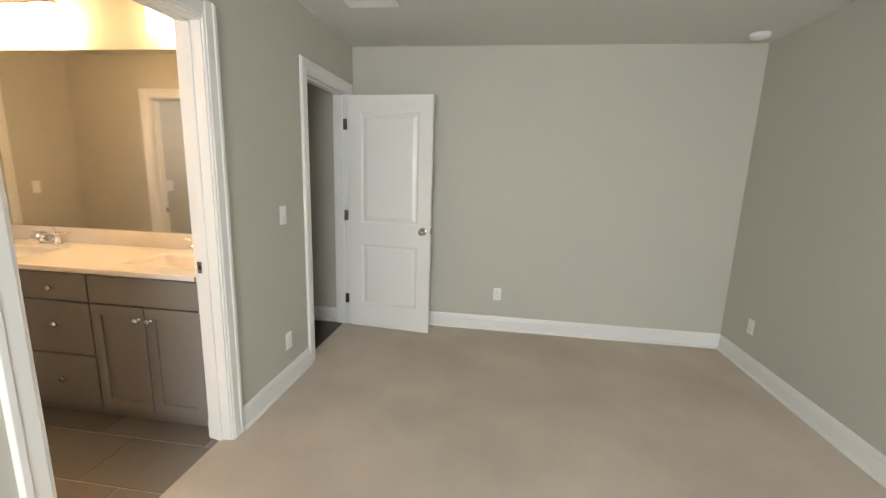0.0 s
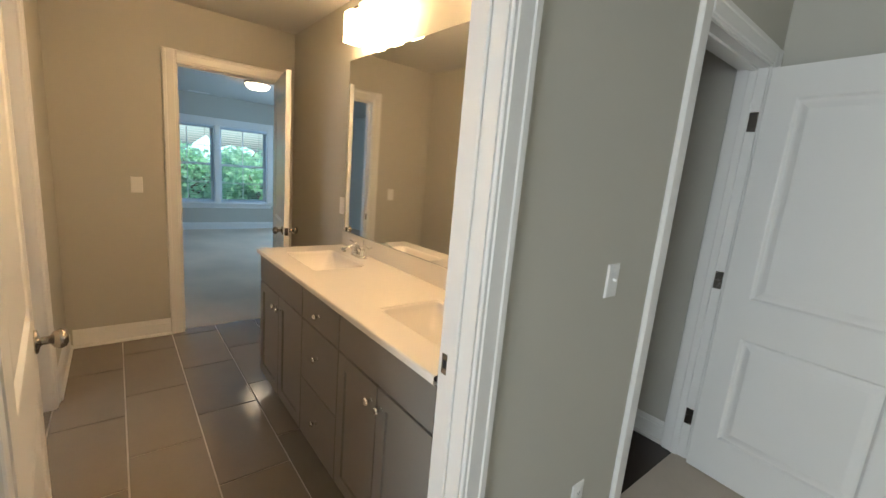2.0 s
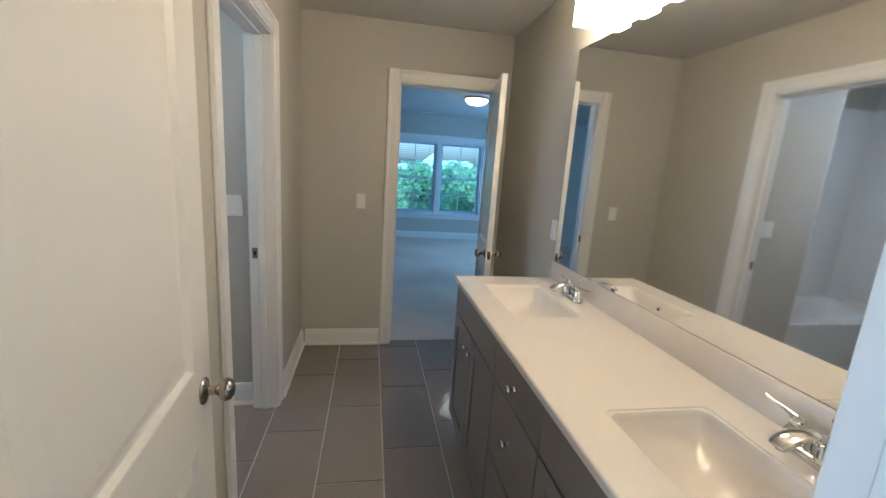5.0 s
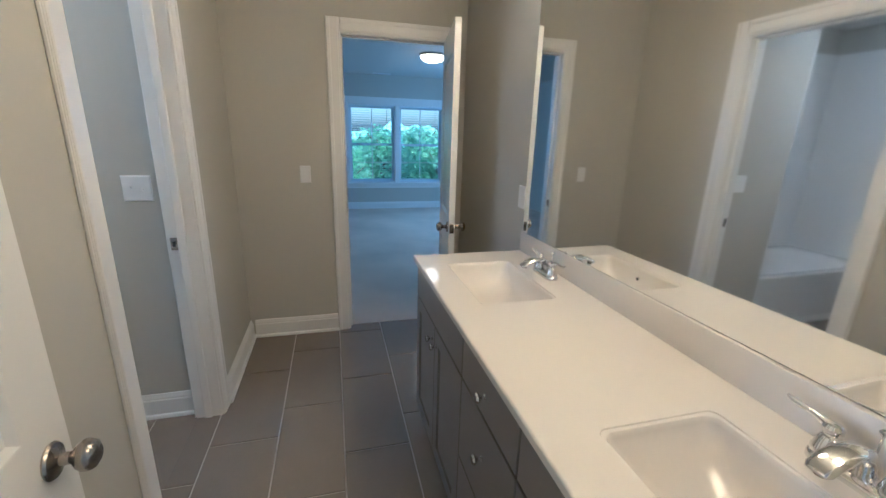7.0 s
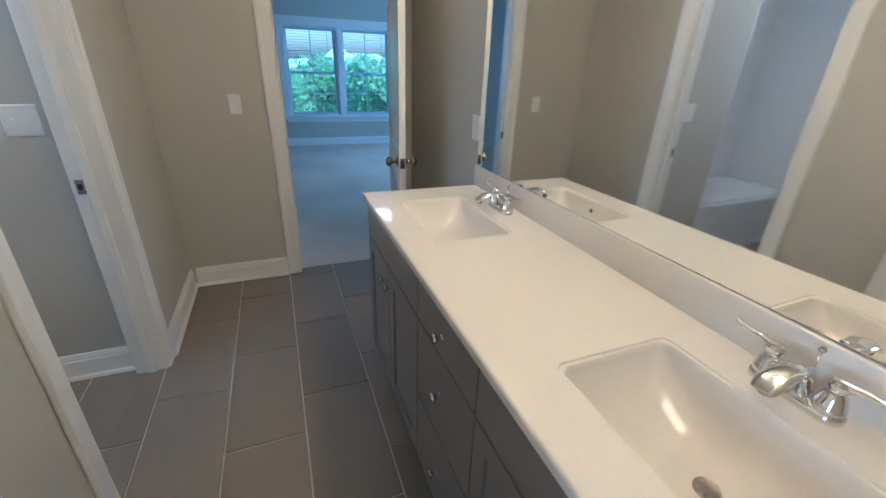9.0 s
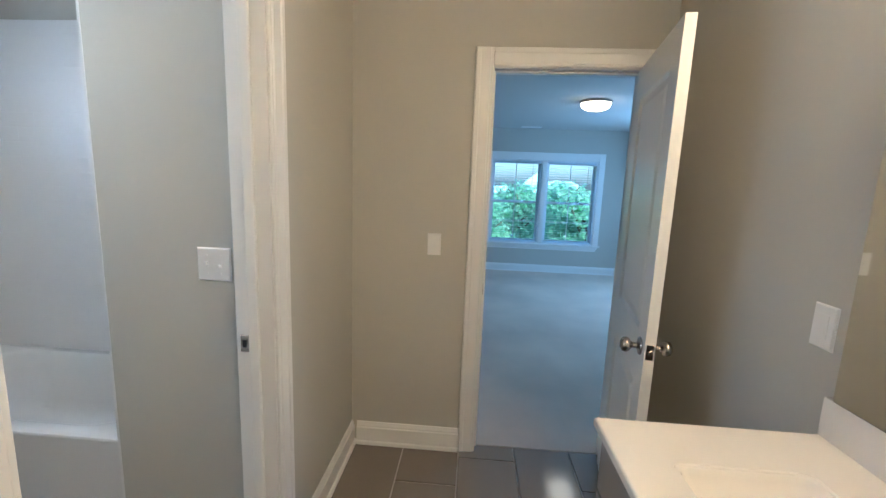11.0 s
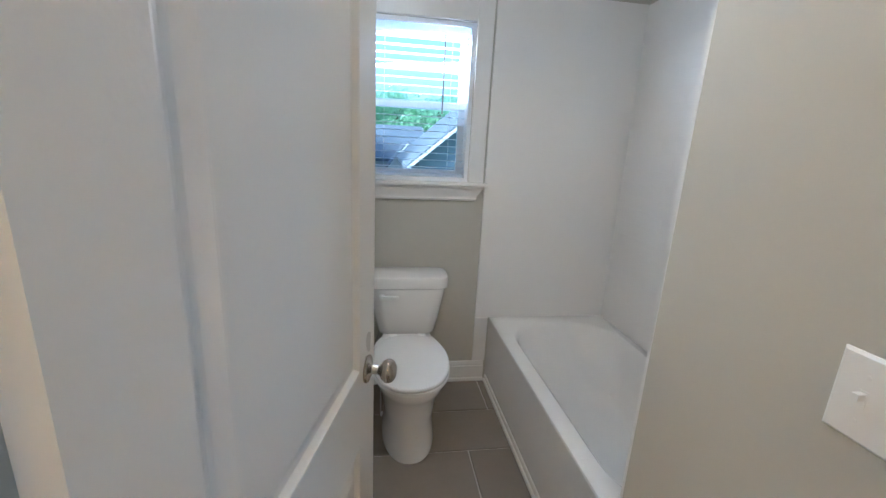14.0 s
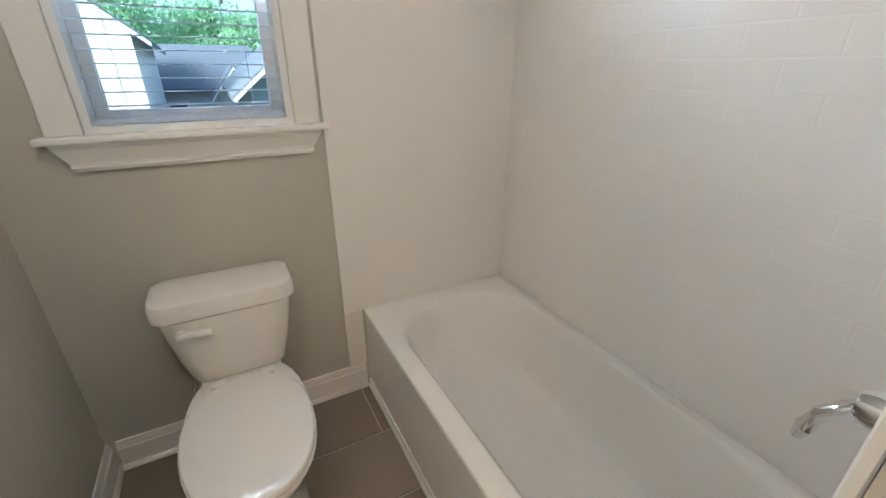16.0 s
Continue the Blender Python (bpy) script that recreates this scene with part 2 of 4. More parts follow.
structure(part("wall_bedroom_south", boxes((BW1, B_S - 0.12, 0, W1[0], B_S, CEIL), (W1[1], B_S - 0.12, 0, B_E, B_S, CEIL),
    (W1[0], B_S - 0.12, 0, W1[1], B_S, W1[2]), (W1[0], B_S - 0.12, W1[3], W1[1], B_S, CEIL)), PAINT), "greige bedroom wall with a window opening", "wall")
structure(part("wall_vanity", box(END_B, MIRROR_Y, 0, BW1, MIRROR_Y + 0.12, CEIL), PAINT), "greige wall behind the double vanity", "wall")
structure(part("wall_bath_end", boxes(
    (END_X, SOUTH_B, 0, END_B, D2[0] - 0.02, CEIL), (END_X, D2[1] + 0.02, 0, END_B, MIRROR_Y - 0.001, CEIL), (END_X, D2[0] - 0.02, HEAD + 0.02, END_B, D2[1] + 0.02, CEIL)), PAINT),
    "greige bathroom end wall with a doorway", "wall")
structure(part("wall_bath_south", boxes(
    (END_X, SOUTH_B, 0, DT[0] - 0.02, SOUTH_Y, CEIL), (DT[1] + 0.02, SOUTH_B, 0, BW1, SOUTH_Y, CEIL), (DT[0] - 0.02, SOUTH_B, HEAD + 0.02, DT[1] + 0.02, SOUTH_Y, CEIL)), PAINT),
    "greige wall between vanity area and toilet room", "wall")
structure(part("wall_wet", box(NIB_X, TUB_N, 0, END_B, SOUTH_B - 0.001, CEIL), PAINT), "greige boxed wall at the end of the tub", "wall")
structure(part("wall_toilet_east", box(WC_E, WC_S, 0, WC_E + 0.12, SOUTH_B - 0.001, CEIL), PAINT), "greige wall beside the toilet", "wall")
structure(part("wall_tub_back", box(BACK_X, WC_S, 0, BACK_X - 0.086, TUB_N - 0.001, CEIL), PAINT), "wall behind the bathtub", "wall")
structure(part("wall_toilet_window", boxes((BACK_X - 0.086, WC_S - 0.14, 0, WB[0], WC_S, CEIL), (WB[1], WC_S - 0.14, 0, WC_E + 0.12, WC_S, CEIL),
    (WB[0], WC_S - 0.14, 0, WB[1], WC_S, WB[2]), (WB[0], WC_S - 0.14, WB[3], WB[1], WC_S, CEIL)), PAINT), "greige outer wall with a small window", "wall")
structure(part("wall_far_west", boxes((R2_W, R2_S - 0.12, 0, R2_W - 0.14, W2[0], CEIL), (R2_W, W2[1], 0, R2_W - 0.14, R2_N + 0.12, CEIL),
    (R2_W, W2[0], 0, R2_W - 0.14, W2[1], W2[2]), (R2_W, W2[0], W2[3], R2_W - 0.14, W2[1], CEIL)), PAINT), "greige far bedroom wall with a twin window", "wall")
structure(part("wall_far_north", box(R2_W, R2_N, 0, END_B, R2_N + 0.12, CEIL), PAINT), "greige far bedroom wall", "wall")
structure(part("wall_far_south", box(R2_W, R2_S, 0, END_B - 0.001, R2_S - 0.12, CEIL), PAINT), "greige far bedroom wall", "wall")
structure(part("wall_far_east", box(END_B + 0.1, MIRROR_Y + 0.121, 0, END_B, R2_N, CEIL), PAINT), "greige far bedroom wall beside the hall", "wall")
structure(part("wall_hall_north", box(-3.9, 4.02, 0, BW1 - 0.001, 4.14, CEIL), PAINT), "greige hallway wall", "wall")

# floors and ceilings
structure(part("floor_bedroom", box(BW0 - 0.06, B_S, -0.12, B_E, B_N, 0.004), CARPET), "beige cut-pile carpet with soft footprints", "carpet")
structure(part("floor_far_bedroom", box(R2_W, R2_S, -0.12, -3.955, R2_N, 0.004), CARPET), "beige carpet in the far bedroom", "carpet")
structure(part("floor_hall", box(-3.9, MIRROR_Y + 0.12, -0.12, BW0 - 0.061, 4.02, 0.0), HARDWOOD), "dark stained hardwood hall floor", "floor")
structure(part("ceiling_bedroom", box(BW1, B_S - 0.12, CEIL, B_E + 0.12, B_N + 0.12, CEIL + 0.1), CEILING), "flat white bedroom ceiling", "ceiling")
structure(part("ceiling_bath", box(END_B, WC_S - 0.14, CEIL, BW1 - 0.001, MIRROR_Y + 0.12, CEIL + 0.1), CEILING), "flat white bathroom ceiling", "ceiling")
structure(part("ceiling_hall", box(END_B, MIRROR_Y + 0.121, CEIL, BW1 - 0.001, 4.14, CEIL + 0.1), CEILING), "flat white hall ceiling", "ceiling")
structure(part("ceiling_far", box(R2_W - 0.14, R2_S - 0.12, CEIL, END_B - 0.001, R2_N + 0.12, CEIL + 0.1), CEILING), "flat white far bedroom ceiling", "ceiling")


def baseboard(a, b, inward, name="baseboard"):
    """From a to b along a wall; inward: unit vector into the room."""
    prof = ((0, 0.002), (0.030, 0.002), (0.030, 0.008), (0.026, 0.018), (0.017, 0.022), (0.016, 0.098), (0.011, 0.104), (0.012, 0.110), (0.009, 0.118), (0.005, 0.130), (0, 0.132))
    loops = []
    for p in (a, b):
        loops.append([(p[0] + inward[0] * d, p[1] + inward[1] * d, z) for d, z in prof])
    bm = bridge(bmesh.new(), loops, True, True, True)
    return structure(part(name, bm, TRIM), "white moulded baseboard with shoe moulding", "baseboard")


CW = 0.088
baseboard((BW0, D1[1] + CW + 0.004), (BW0, D3[0] - CW - 0.004), (1, 0))
baseboard((BW0, B_S), (BW0, D1[0] - CW - 0.004), (1, 0))
baseboard((BW0, B_N), (B_E, B_N), (0, -1))
baseboard((B_E, B_S), (B_E, B_N - 0.03), (-1, 0))
baseboard((END_X, SOUTH_Y + 0.03), (END_X, D2[0] - CW - 0.004), (1, 0))
baseboard((END_X, SOUTH_Y), (DT[0] - CW - 0.004, SOUTH_Y), (0, 1))
baseboard((DT[1] + CW + 0.004, SOUTH_Y), (BW1, SOUTH_Y), (0, 1))
baseboard((END_X + 0.09, MIRROR_Y), (-2.80, MIRROR_Y), (0, -1))
baseboard((WC_E - 0.03, WC_S), (WC_W + 0.012, WC_S), (0, 1))
baseboard((WC_E, WC_S), (WC_E, SOUTH_B), (-1, 0))
baseboard((NIB_X, TUB_N + 0.005), (NIB_X, SOUTH_B), (1, 0))
baseboard((-3.88, 4.02), (BW1, 4.02), (0, -1))
baseboard((R2_W, R2_S), (R2_W, R2_N), (1, 0))
baseboard((R2_W + 0.03, R2_N), (END_B, R2_N), (0, -1))


# ---- doors ----
def door_frame(name, along, lo, hi, face_a, face_b, stop_side, label, narrow_hi=None, narrow_lo=None):
    """Jambs, head, stops and casings of a doorway. along: 'x' or 'y'; the wall lies between face_a and face_b."""
    base = thing(name, Matrix.Identity(4), label, "door frame", kind="structure")

    def put(u0, v0, z0, u1, v1, z1):
        return (u0, v0, z0, u1, v1, z1) if along == "x" else (v0, u0, z0, v1, u1, z1)
    v0, v1 = min(face_a, face_b) - 0.001, max(face_a, face_b) + 0.001
    part("jamb", box(*put(lo - 0.019, v0, 0, lo, v1, HEAD + 0.019)), TRIM, base)
    part("jamb", box(*put(hi, v0, 0, hi + 0.019, v1, HEAD + 0.019)), TRIM, base)
    part("jamb_head", box(*put(lo, v0, HEAD, hi, v1, HEAD + 0.019)), TRIM, base)
    s0 = v0 + 0.040 if stop_side < 0 else v1 - 0.075
    part("door_stop", boxes(put(lo, s0, 0, lo + 0.011, s0 + 0.035, HEAD), put(hi - 0.011, s0, 0, hi, s0 + 0.035, HEAD), put(lo + 0.011, s0, HEAD - 0.011, hi - 0.011, s0 + 0.035, HEAD), bevel=0.003), TRIM, base)
    for face, d in ((v0 + 0.001, -1), (v1 - 0.001, 1)):
        w_lo, w_hi = narrow_lo or CW, narrow_hi or CW
        rv = 0.005
        for which in ("left", "right", "head"):
            bm = bmesh.new()
            for inset, back, thick in ((0.0, 0.0, 0.012), (0.012, 0.002, 0.016), (0.060, 0.004, 0.020)):
                if which == "left" and w_lo > inset:
                    add_box(bm, *put(lo - w_lo - rv + back, face + d * back * 0.5, 0.0, lo - rv - inset, face + d * thick, HEAD + CW + rv - back), bevel=0.003)
                if which == "right" and w_hi > inset:
                    add_box(bm, *put(hi + rv + inset, face + d * back * 0.5, 0.0, hi + rv + w_hi - back, face + d * thick, HEAD + CW + rv - back), bevel=0.003)
                if which == "head":
                    add_box(bm, *put(lo - rv + 0.001 + back * 0.1, face + d * back * 0.5, HEAD + rv + inset, hi + rv - 0.001 - back * 0.1, face + d * thick, HEAD + rv + CW - back), bevel=0.003)
            part("casing", bm, TRIM, base)
    return base


def strike_plate(parent, at):
    p = part("strike_plate", box(-0.0015, -0.014, -0.029, 0.0015, 0.014, 0.029, 0.001), NICKEL, parent, "satin nickel strike plate", at=at)
    part("latch_hole", box(-0.002, -0.007, -0.012, 0.0022, 0.007, 0.012), DARK, p)
    return p


def door_leaf(name, width, at, label, hinge_y=1, knob_z=0.920):
    """Two-panel moulded door: hinge edge at the origin, running along +x, 35 mm thick about y = 0."""
    base = thing(name, at, label, "door")
    h, th = 2.03, 0.0175
    bm = bmesh.new()
    st = 0.112
    panels = ((st, 0.225, width - st, 0.775), (st, 0.965, width - st, h - 0.135))
    xs, zs = (0.002, st, width - st, width), (0.012, 0.225, 0.775, 0.965, h - 0.135, h)
    for side in (-1, 1):
        y = side * th
        for i in range(3):
            for j in range(5):
                if i == 1 and j in (1, 3):
                    continue
                bm.faces.new([bm.verts.new(p) for p in ((xs[i], y, zs[j]), (xs[i + 1], y, zs[j]), (xs[i + 1], y, zs[j + 1]), (xs[i], y, zs[j + 1]))])
        for x0, z0, x1, z1 in panels:
            loops = []
            for inset, deep in ((0, 0), (0.004, 0.001), (0.014, 0.0115), (0.022, 0.012), (0.030, 0.0105), (0.052, 0.003), (0.056, 0.0025)):
                yy = side * (th - deep)
                loops.append([(x0 + inset, yy, z0 + inset), (x1 - inset, yy, z0 + inset), (x1 - inset, yy, z1 - inset), (x0 + inset, yy, z1 - inset)])
            bridge(bm, loops, True, False, True)
    for q in (((0.002, 0.012), (0.002, h)), ((width, 0.012), (width, h)), ((0.002, h), (width, h)), ((0.002, 0.012), (width, 0.012))):
        (xa, za), (xb, zb) = q
        bm.faces.new([bm.verts.new(p) for p in ((xa, -th, za), (xb, -th, zb), (xb, th, zb), (xa, th, za))])
    bmesh.ops.remove_doubles(bm, verts=bm.verts[:], dist=0.0002)
    part("door_panel", bm, DOOR, base)
    kx, kz = width - 0.062, knob_z
    for side in (-1, 1):
        prof = [(0.001, 0), (0.032, 0), (0.033, 0.003), (0.030, 0.007), (0.018, 0.010), (0.0115, 0.014), (0.0105, 0.028), (0.014, 0.033), (0.022, 0.038), (0.0275, 0.047), (0.0278, 0.054), (0.024, 0.063), (0.014, 0.069), (0.001, 0.070)]
        prof = [(r, side * (th + d)) for r, d in prof]
        part("door_knob", lathe(prof, 24, "y"), NICKEL, base, "satin nickel round knob", True, Matrix.Translation((kx, 0, kz)))
    part("latch_plate", box(-0.0012, -0.0125, -0.028, 0.0012, 0.0125, 0.028, 0.0008), NICKEL, base, "satin nickel latch plate", at=Matrix.Translation((width, 0, kz)))
    part("latch_bolt", box(0, -0.006, -0.008, 0.010, 0.006, 0.008, 0.002), NICKEL, base, at=Matrix.Translation((width, 0, kz)))
    for z in (0.25, 1.02, 1.80):
        hb = lathe([(0.0055, -0.045), (0.0055, 0.045)], 10)
        add_box(hb, -0.001, -0.028 if hinge_y > 0 else 0.0, -0.044, 0.0015, 0.0 if hinge_y > 0 else 0.028, 0.044)
        part("hinge", hb, NICKEL, base, "satin nickel hinge", at=Matrix.Translation((0, hinge_y * (th + 0.004), z)))
    return base


def heading(degrees, x, y):
    return pose(x, y, 0, 0, 0, degrees)


frame_1 = door_frame("door_frame_1", "y", *D1, BW0, BW1, -1, "white cased doorway from bedroom to bathroom")
strike_plate(frame_1, Matrix.Translation((BW1 + 0.024, D1[1] - 0.001, 0.935)) @ pose(0, 0, 0, 0, 0, 90))
for z in (0.25, 1.06, 1.80):
    hp = part("hinge_plate", bridge(bmesh.new(), [[(x, y, z) for x, z in [(p[0], p[1]) for p in round_rect(-0.017, -0.045, 0.017, 0.045, 0.008, 0, 5)]] for y in (0.0, 0.002)], True, True, True), NICKEL, frame_1, "satin nickel hinge plate", at=Matrix.Translation((BW1 + 0.022, D1[0] - 0.0002, z)))
    for dz in (-0.03, 0.0, 0.03):
        part("screw", lathe([(0.001, 0.0026), (0.0035, 0.0024), (0.0038, 0.0015)], 10, "y"), NICKEL, hp, at=Matrix.Translation((0.006 if dz else -0.006, 0, dz)))
frame_3 = door_frame("door_frame_3", "y", *D3, BW0, BW1, 1, "white cased doorway from bedroom to hall")
for z in (0.25, 1.02, 1.80):
    part("hinge_plate", box(-0.018, -0.0015, -0.045, 0.018, 0.0015, 0.045, 0.001), NICKEL, frame_3, "satin nickel hinge plate", at=Matrix.Translation((BW0 - 0.019, D3[1] - 0.002, z)))
frame_2 = door_frame("door_frame_2", "y", *D2, END_X, END_B, 1, "white cased doorway to the far bedroom", narrow_hi=0.078)
strike_plate(frame_2, Matrix.Translation((END_X - 0.02, D2[0] + 0.001, 0.935)) @ pose(0, 0, 0, 0, 0, 90))
frame_t = door_frame("door_frame_4", "x", *DT, SOUTH_Y, SOUTH_B, -1, "white cased doorway to the toilet room")
strike_plate(frame_t, Matrix.Translation((DT[0] + 0.001, SOUTH_B + 0.02, 0.935)))

door_leaf("door_hall", 0.74, heading(-5.0, BW0 + 0.024, D3[1] - 0.022), "white two-panel door standing open against the bedroom wall", 1)
door_leaf("door_bath", 0.742, heading(184.6, BW1 - 0.006, D1[0] - 0.012), "white two-panel bathroom door standing open", 1, 0.892)
door_leaf("door_far", 0.685, heading(-10.0, END_X + 0.02, D2[1] - 0.02), "white two-panel door standing ajar into the bathroom", 1)
door_leaf("door_toilet", 0.715, heading(-104.0, DT[1] - 0.02, SOUTH_B - 0.012), "white two-panel toilet room door standing open", -1, 0.945)


# ---- bathroom vanity ----
VX0, VX1, VF = -2.788, BW1 - 0.001, 2.262


def cabinet_knob(parent, x, z):
    prof = [(0.001, 0), (0.009, 0), (0.009, -0.002), (0.0055, -0.005), (0.005, -0.012), (0.009, -0.016), (0.0145, -0.020), (0.0150, -0.024), (0.011, -0.029), (0.001, -0.030)]
    return part("knob", lathe(prof, 18, "y"), CHROME, parent, "polished chrome mushroom knob", True, Matrix.Translation((x, VF - 0.0005, z)))


def slab_front(name, parent, x0, z0, x1, z1):
    return part(name, box(x0 + 0.0035, VF, z0 + 0.0032, x1 - 0.0035, VF + 0.019, z1 - 0.0032, 0.0015), CABINET, parent)


def shaker_door(parent, x0, z0, x1, z1, knob_x):
    x0, x1, z0, z1 = x0 + 0.0032, x1 - 0.0032, z0 + 0.0032, z1 - 0.0032
    bm = bmesh.new()
    w = 0.057
    loops = []
    for inset, deep in ((0, 0.019), (0, 0.0015), (0.0015, 0), (w, 0), (w + 0.001, 0.0085), (w + 0.004, 0.0095)):
        loops.append([(x0 + inset, VF + deep, z0 + inset), (x1 - inset, VF + deep, z0 + inset), (x1 - inset, VF + deep, z1 - inset), (x0 + inset, VF + deep, z1 - inset)])
    bridge(bm, loops, True, True, True)
    d = part("cabinet_door", bm, CABINET, parent, "grey shaker door")
    k = cabinet_knob(d, knob_x, z1 - 0.065)
    return d


def cabinet_unit(x0, x1, drawers, label):
    c = thing("vanity_cabinet", Matrix.Identity(4), label, "cabinet", "vanity cabinets")
    part("body", boxes((x0 + 0.0165, VF + 0.048, 0.10, x1, MIRROR_Y - 0.002, 0.735), (x0 + 0.0165, VF + 0.048, 0.735, x1, VF + 0.064, 0.864), (x0, VF + 0.020, 0.10, x0 + 0.016, MIRROR_Y - 0.002, 0.864), (x1 - 0.004, VF + 0.020, 0.10, x1 - 0.0005, VF + 0.0475, 0.864), (x0 + 0.001, VF + 0.085, 0.002, x1 - 0.001, MIRROR_Y - 0.003, 0.0995)), CABINET, c)
    if drawers:
        for z0, z1, kz in ((0.705, 0.858, 0.775), (0.405, 0.702, 0.575), (0.105, 0.402, 0.262)):
            f = slab_front("drawer", c, x0, z0, x1, z1)
            cabinet_knob(f, (x0 + x1) / 2, kz)
    else:
        slab_front("false_front", c, x0, 0.705, x1, 0.858)
        m = (x0 + x1) / 2
        shaker_door(c, x0, 0.105, m, 0.702, m - 0.035)
        shaker_door(c, m, 0.105, x1, 0.702, m + 0.035)
    return c


cabinet_unit(VX0, -2.064, False, "grey painted sink cabinet with two shaker doors")
cabinet_unit(-2.063, -1.650, True, "grey painted three-drawer vanity cabinet between sink cabinets")
cabinet_unit(-1.649, VX1, False, "grey painted sink cabinet with two shaker doors")

CT, CF, CL = 0.893, 2.246, -2.808
SINKS = ((-2.415, 2.510), (-1.325, 2.522))
top = thing("vanity_countertop", Matrix.Identity(4), "white cultured marble vanity top with two moulded basins", "countertop")
bm = bmesh.new()
HW, HD = 0.230, 0.147
edges_x = [CL + 0.006, SINKS[0][0] - HW - 0.04, SINKS[0][0] + HW + 0.04, SINKS[1][0] - HW - 0.04, SINKS[1][0] + HW + 0.04, VX1]
for i in (0, 2, 4):
    bm.faces.new([bm.verts.new(p) for p in ((edges_x[i], CF + 0.006, CT), (edges_x[i + 1], CF + 0.006, CT), (edges_x[i + 1], MIRROR_Y - 0.002, CT), (edges_x[i], MIRROR_Y - 0.002, CT))])
for cx, cy in SINKS:
    inner = round_rect(cx - HW, cy - HD, cx + HW, cy + HD, 0.022, CT, 7)
    x0, x1, y0, y1 = cx - HW - 0.04, cx + HW + 0.04, CF + 0.006, MIRROR_Y - 0.002
    outer = []
    per = 7
    for q, (sx, sy) in enumerate(((x1, y1), (x0, y1), (x0, y0), (x1, y0))):
        for i in range(per):
            px, py, _ = inner[q * per + i]
            if i == per // 2:
                outer.append((sx, sy, CT))
            elif (i < per // 2) == (q % 2 == 0):
                outer.append((sx, py, CT))
            else:
                outer.append((px, sy, CT))
    bridge(bm, [outer, inner])
prof = ((0.006, 0.0), (0.0035, -0.0008), (0.0012, -0.003), (0.0, -0.007), (0.0, -0.024), (0.002, -0.0275), (0.02, -0.028))
for kind in ("front", "side"):
    loops = []
    for d, z in prof:
        if kind == "front":
            loops.append([(CL + d, CF + d, CT + z), (VX1, CF + d, CT + z)])
        else:
            loops.append([(CL + d, MIRROR_Y - 0.002, CT + z), (CL + d, CF + d, CT + z)])
    bridge(bm, loops, False)
bmesh.ops.remove_doubles(bm, verts=bm.verts[:], dist=0.0001)
part("slab", bm, MARBLE, top)
for cx, cy in SINKS:
    loops = []
    for end, front, back, z, r in ((0, 0, 0, 0, 0.022), (0.0015, 0.0015, 0.0015, -0.0035, 0.022), (0.0075, 0.0075, 0.0075, -0.0048, 0.024), (0.0095, 0.0095, 0.009, -0.0075, 0.025), (0.0115, 0.011, 0.010, -0.018, 0.026), (0.018, 0.014, 0.0115, -0.036, 0.034), (0.038, 0.022, 0.015, -0.066, 0.052), (0.066, 0.038, 0.029, -0.092, 0.068), (0.098, 0.058, 0.052, -0.111, 0.072), (0.130, 0.082, 0.080, -0.121, 0.056), (0.165, 0.108, 0.106, -0.126, 0.030)):
        loops.append(round_rect(cx - HW + end, cy - HD + front, cx + HW - end, cy + HD - back, r, CT + z, 7))
    b2 = bridge(bmesh.new(), loops, True, False, True)
    basin = part("basin", b2, MARBLE, top, "moulded rectangular basin", True)
    part("drain", lathe([(0.001, 0.0), (0.013, 0.001), (0.0215, 0.003), (0.0225, 0.001), (0.0225, -0.004), (0.001, -0.004)], 24), NICKEL, basin, "round metal drain", True, Matrix.Translation((cx + 0.012, cy + 0.02, CT - 0.1235)))
    ov = part("overflow_hole", lathe([(0.001, 0), (0.006, 0.0005), (0.009, 0.0), (0.0105, -0.001), (0.0105, -0.004), (0.001, -0.004)], 18, "y"), CHROME, basin, "chrome overflow ring", True, Matrix.Translation((cx, cy - HD + 0.0205, CT - 0.048)))
    part("overflow_opening", lathe([(0.001, 0.0012), (0.0065, 0.0012), (0.0065, -0.002), (0.001, -0.002)], 16, "y"), DARK, basin, "dark overflow opening", at=Matrix.Translation((cx, cy - HD + 0.0205, CT - 0.048)))
part("backsplash", box(CL + 0.001, MIRROR_Y - 0.022, CT - 0.001, VX1, MIRROR_Y - 0.001, CT + 0.102, 0.004, 2), MARBLE, top, "raised back lip", True)


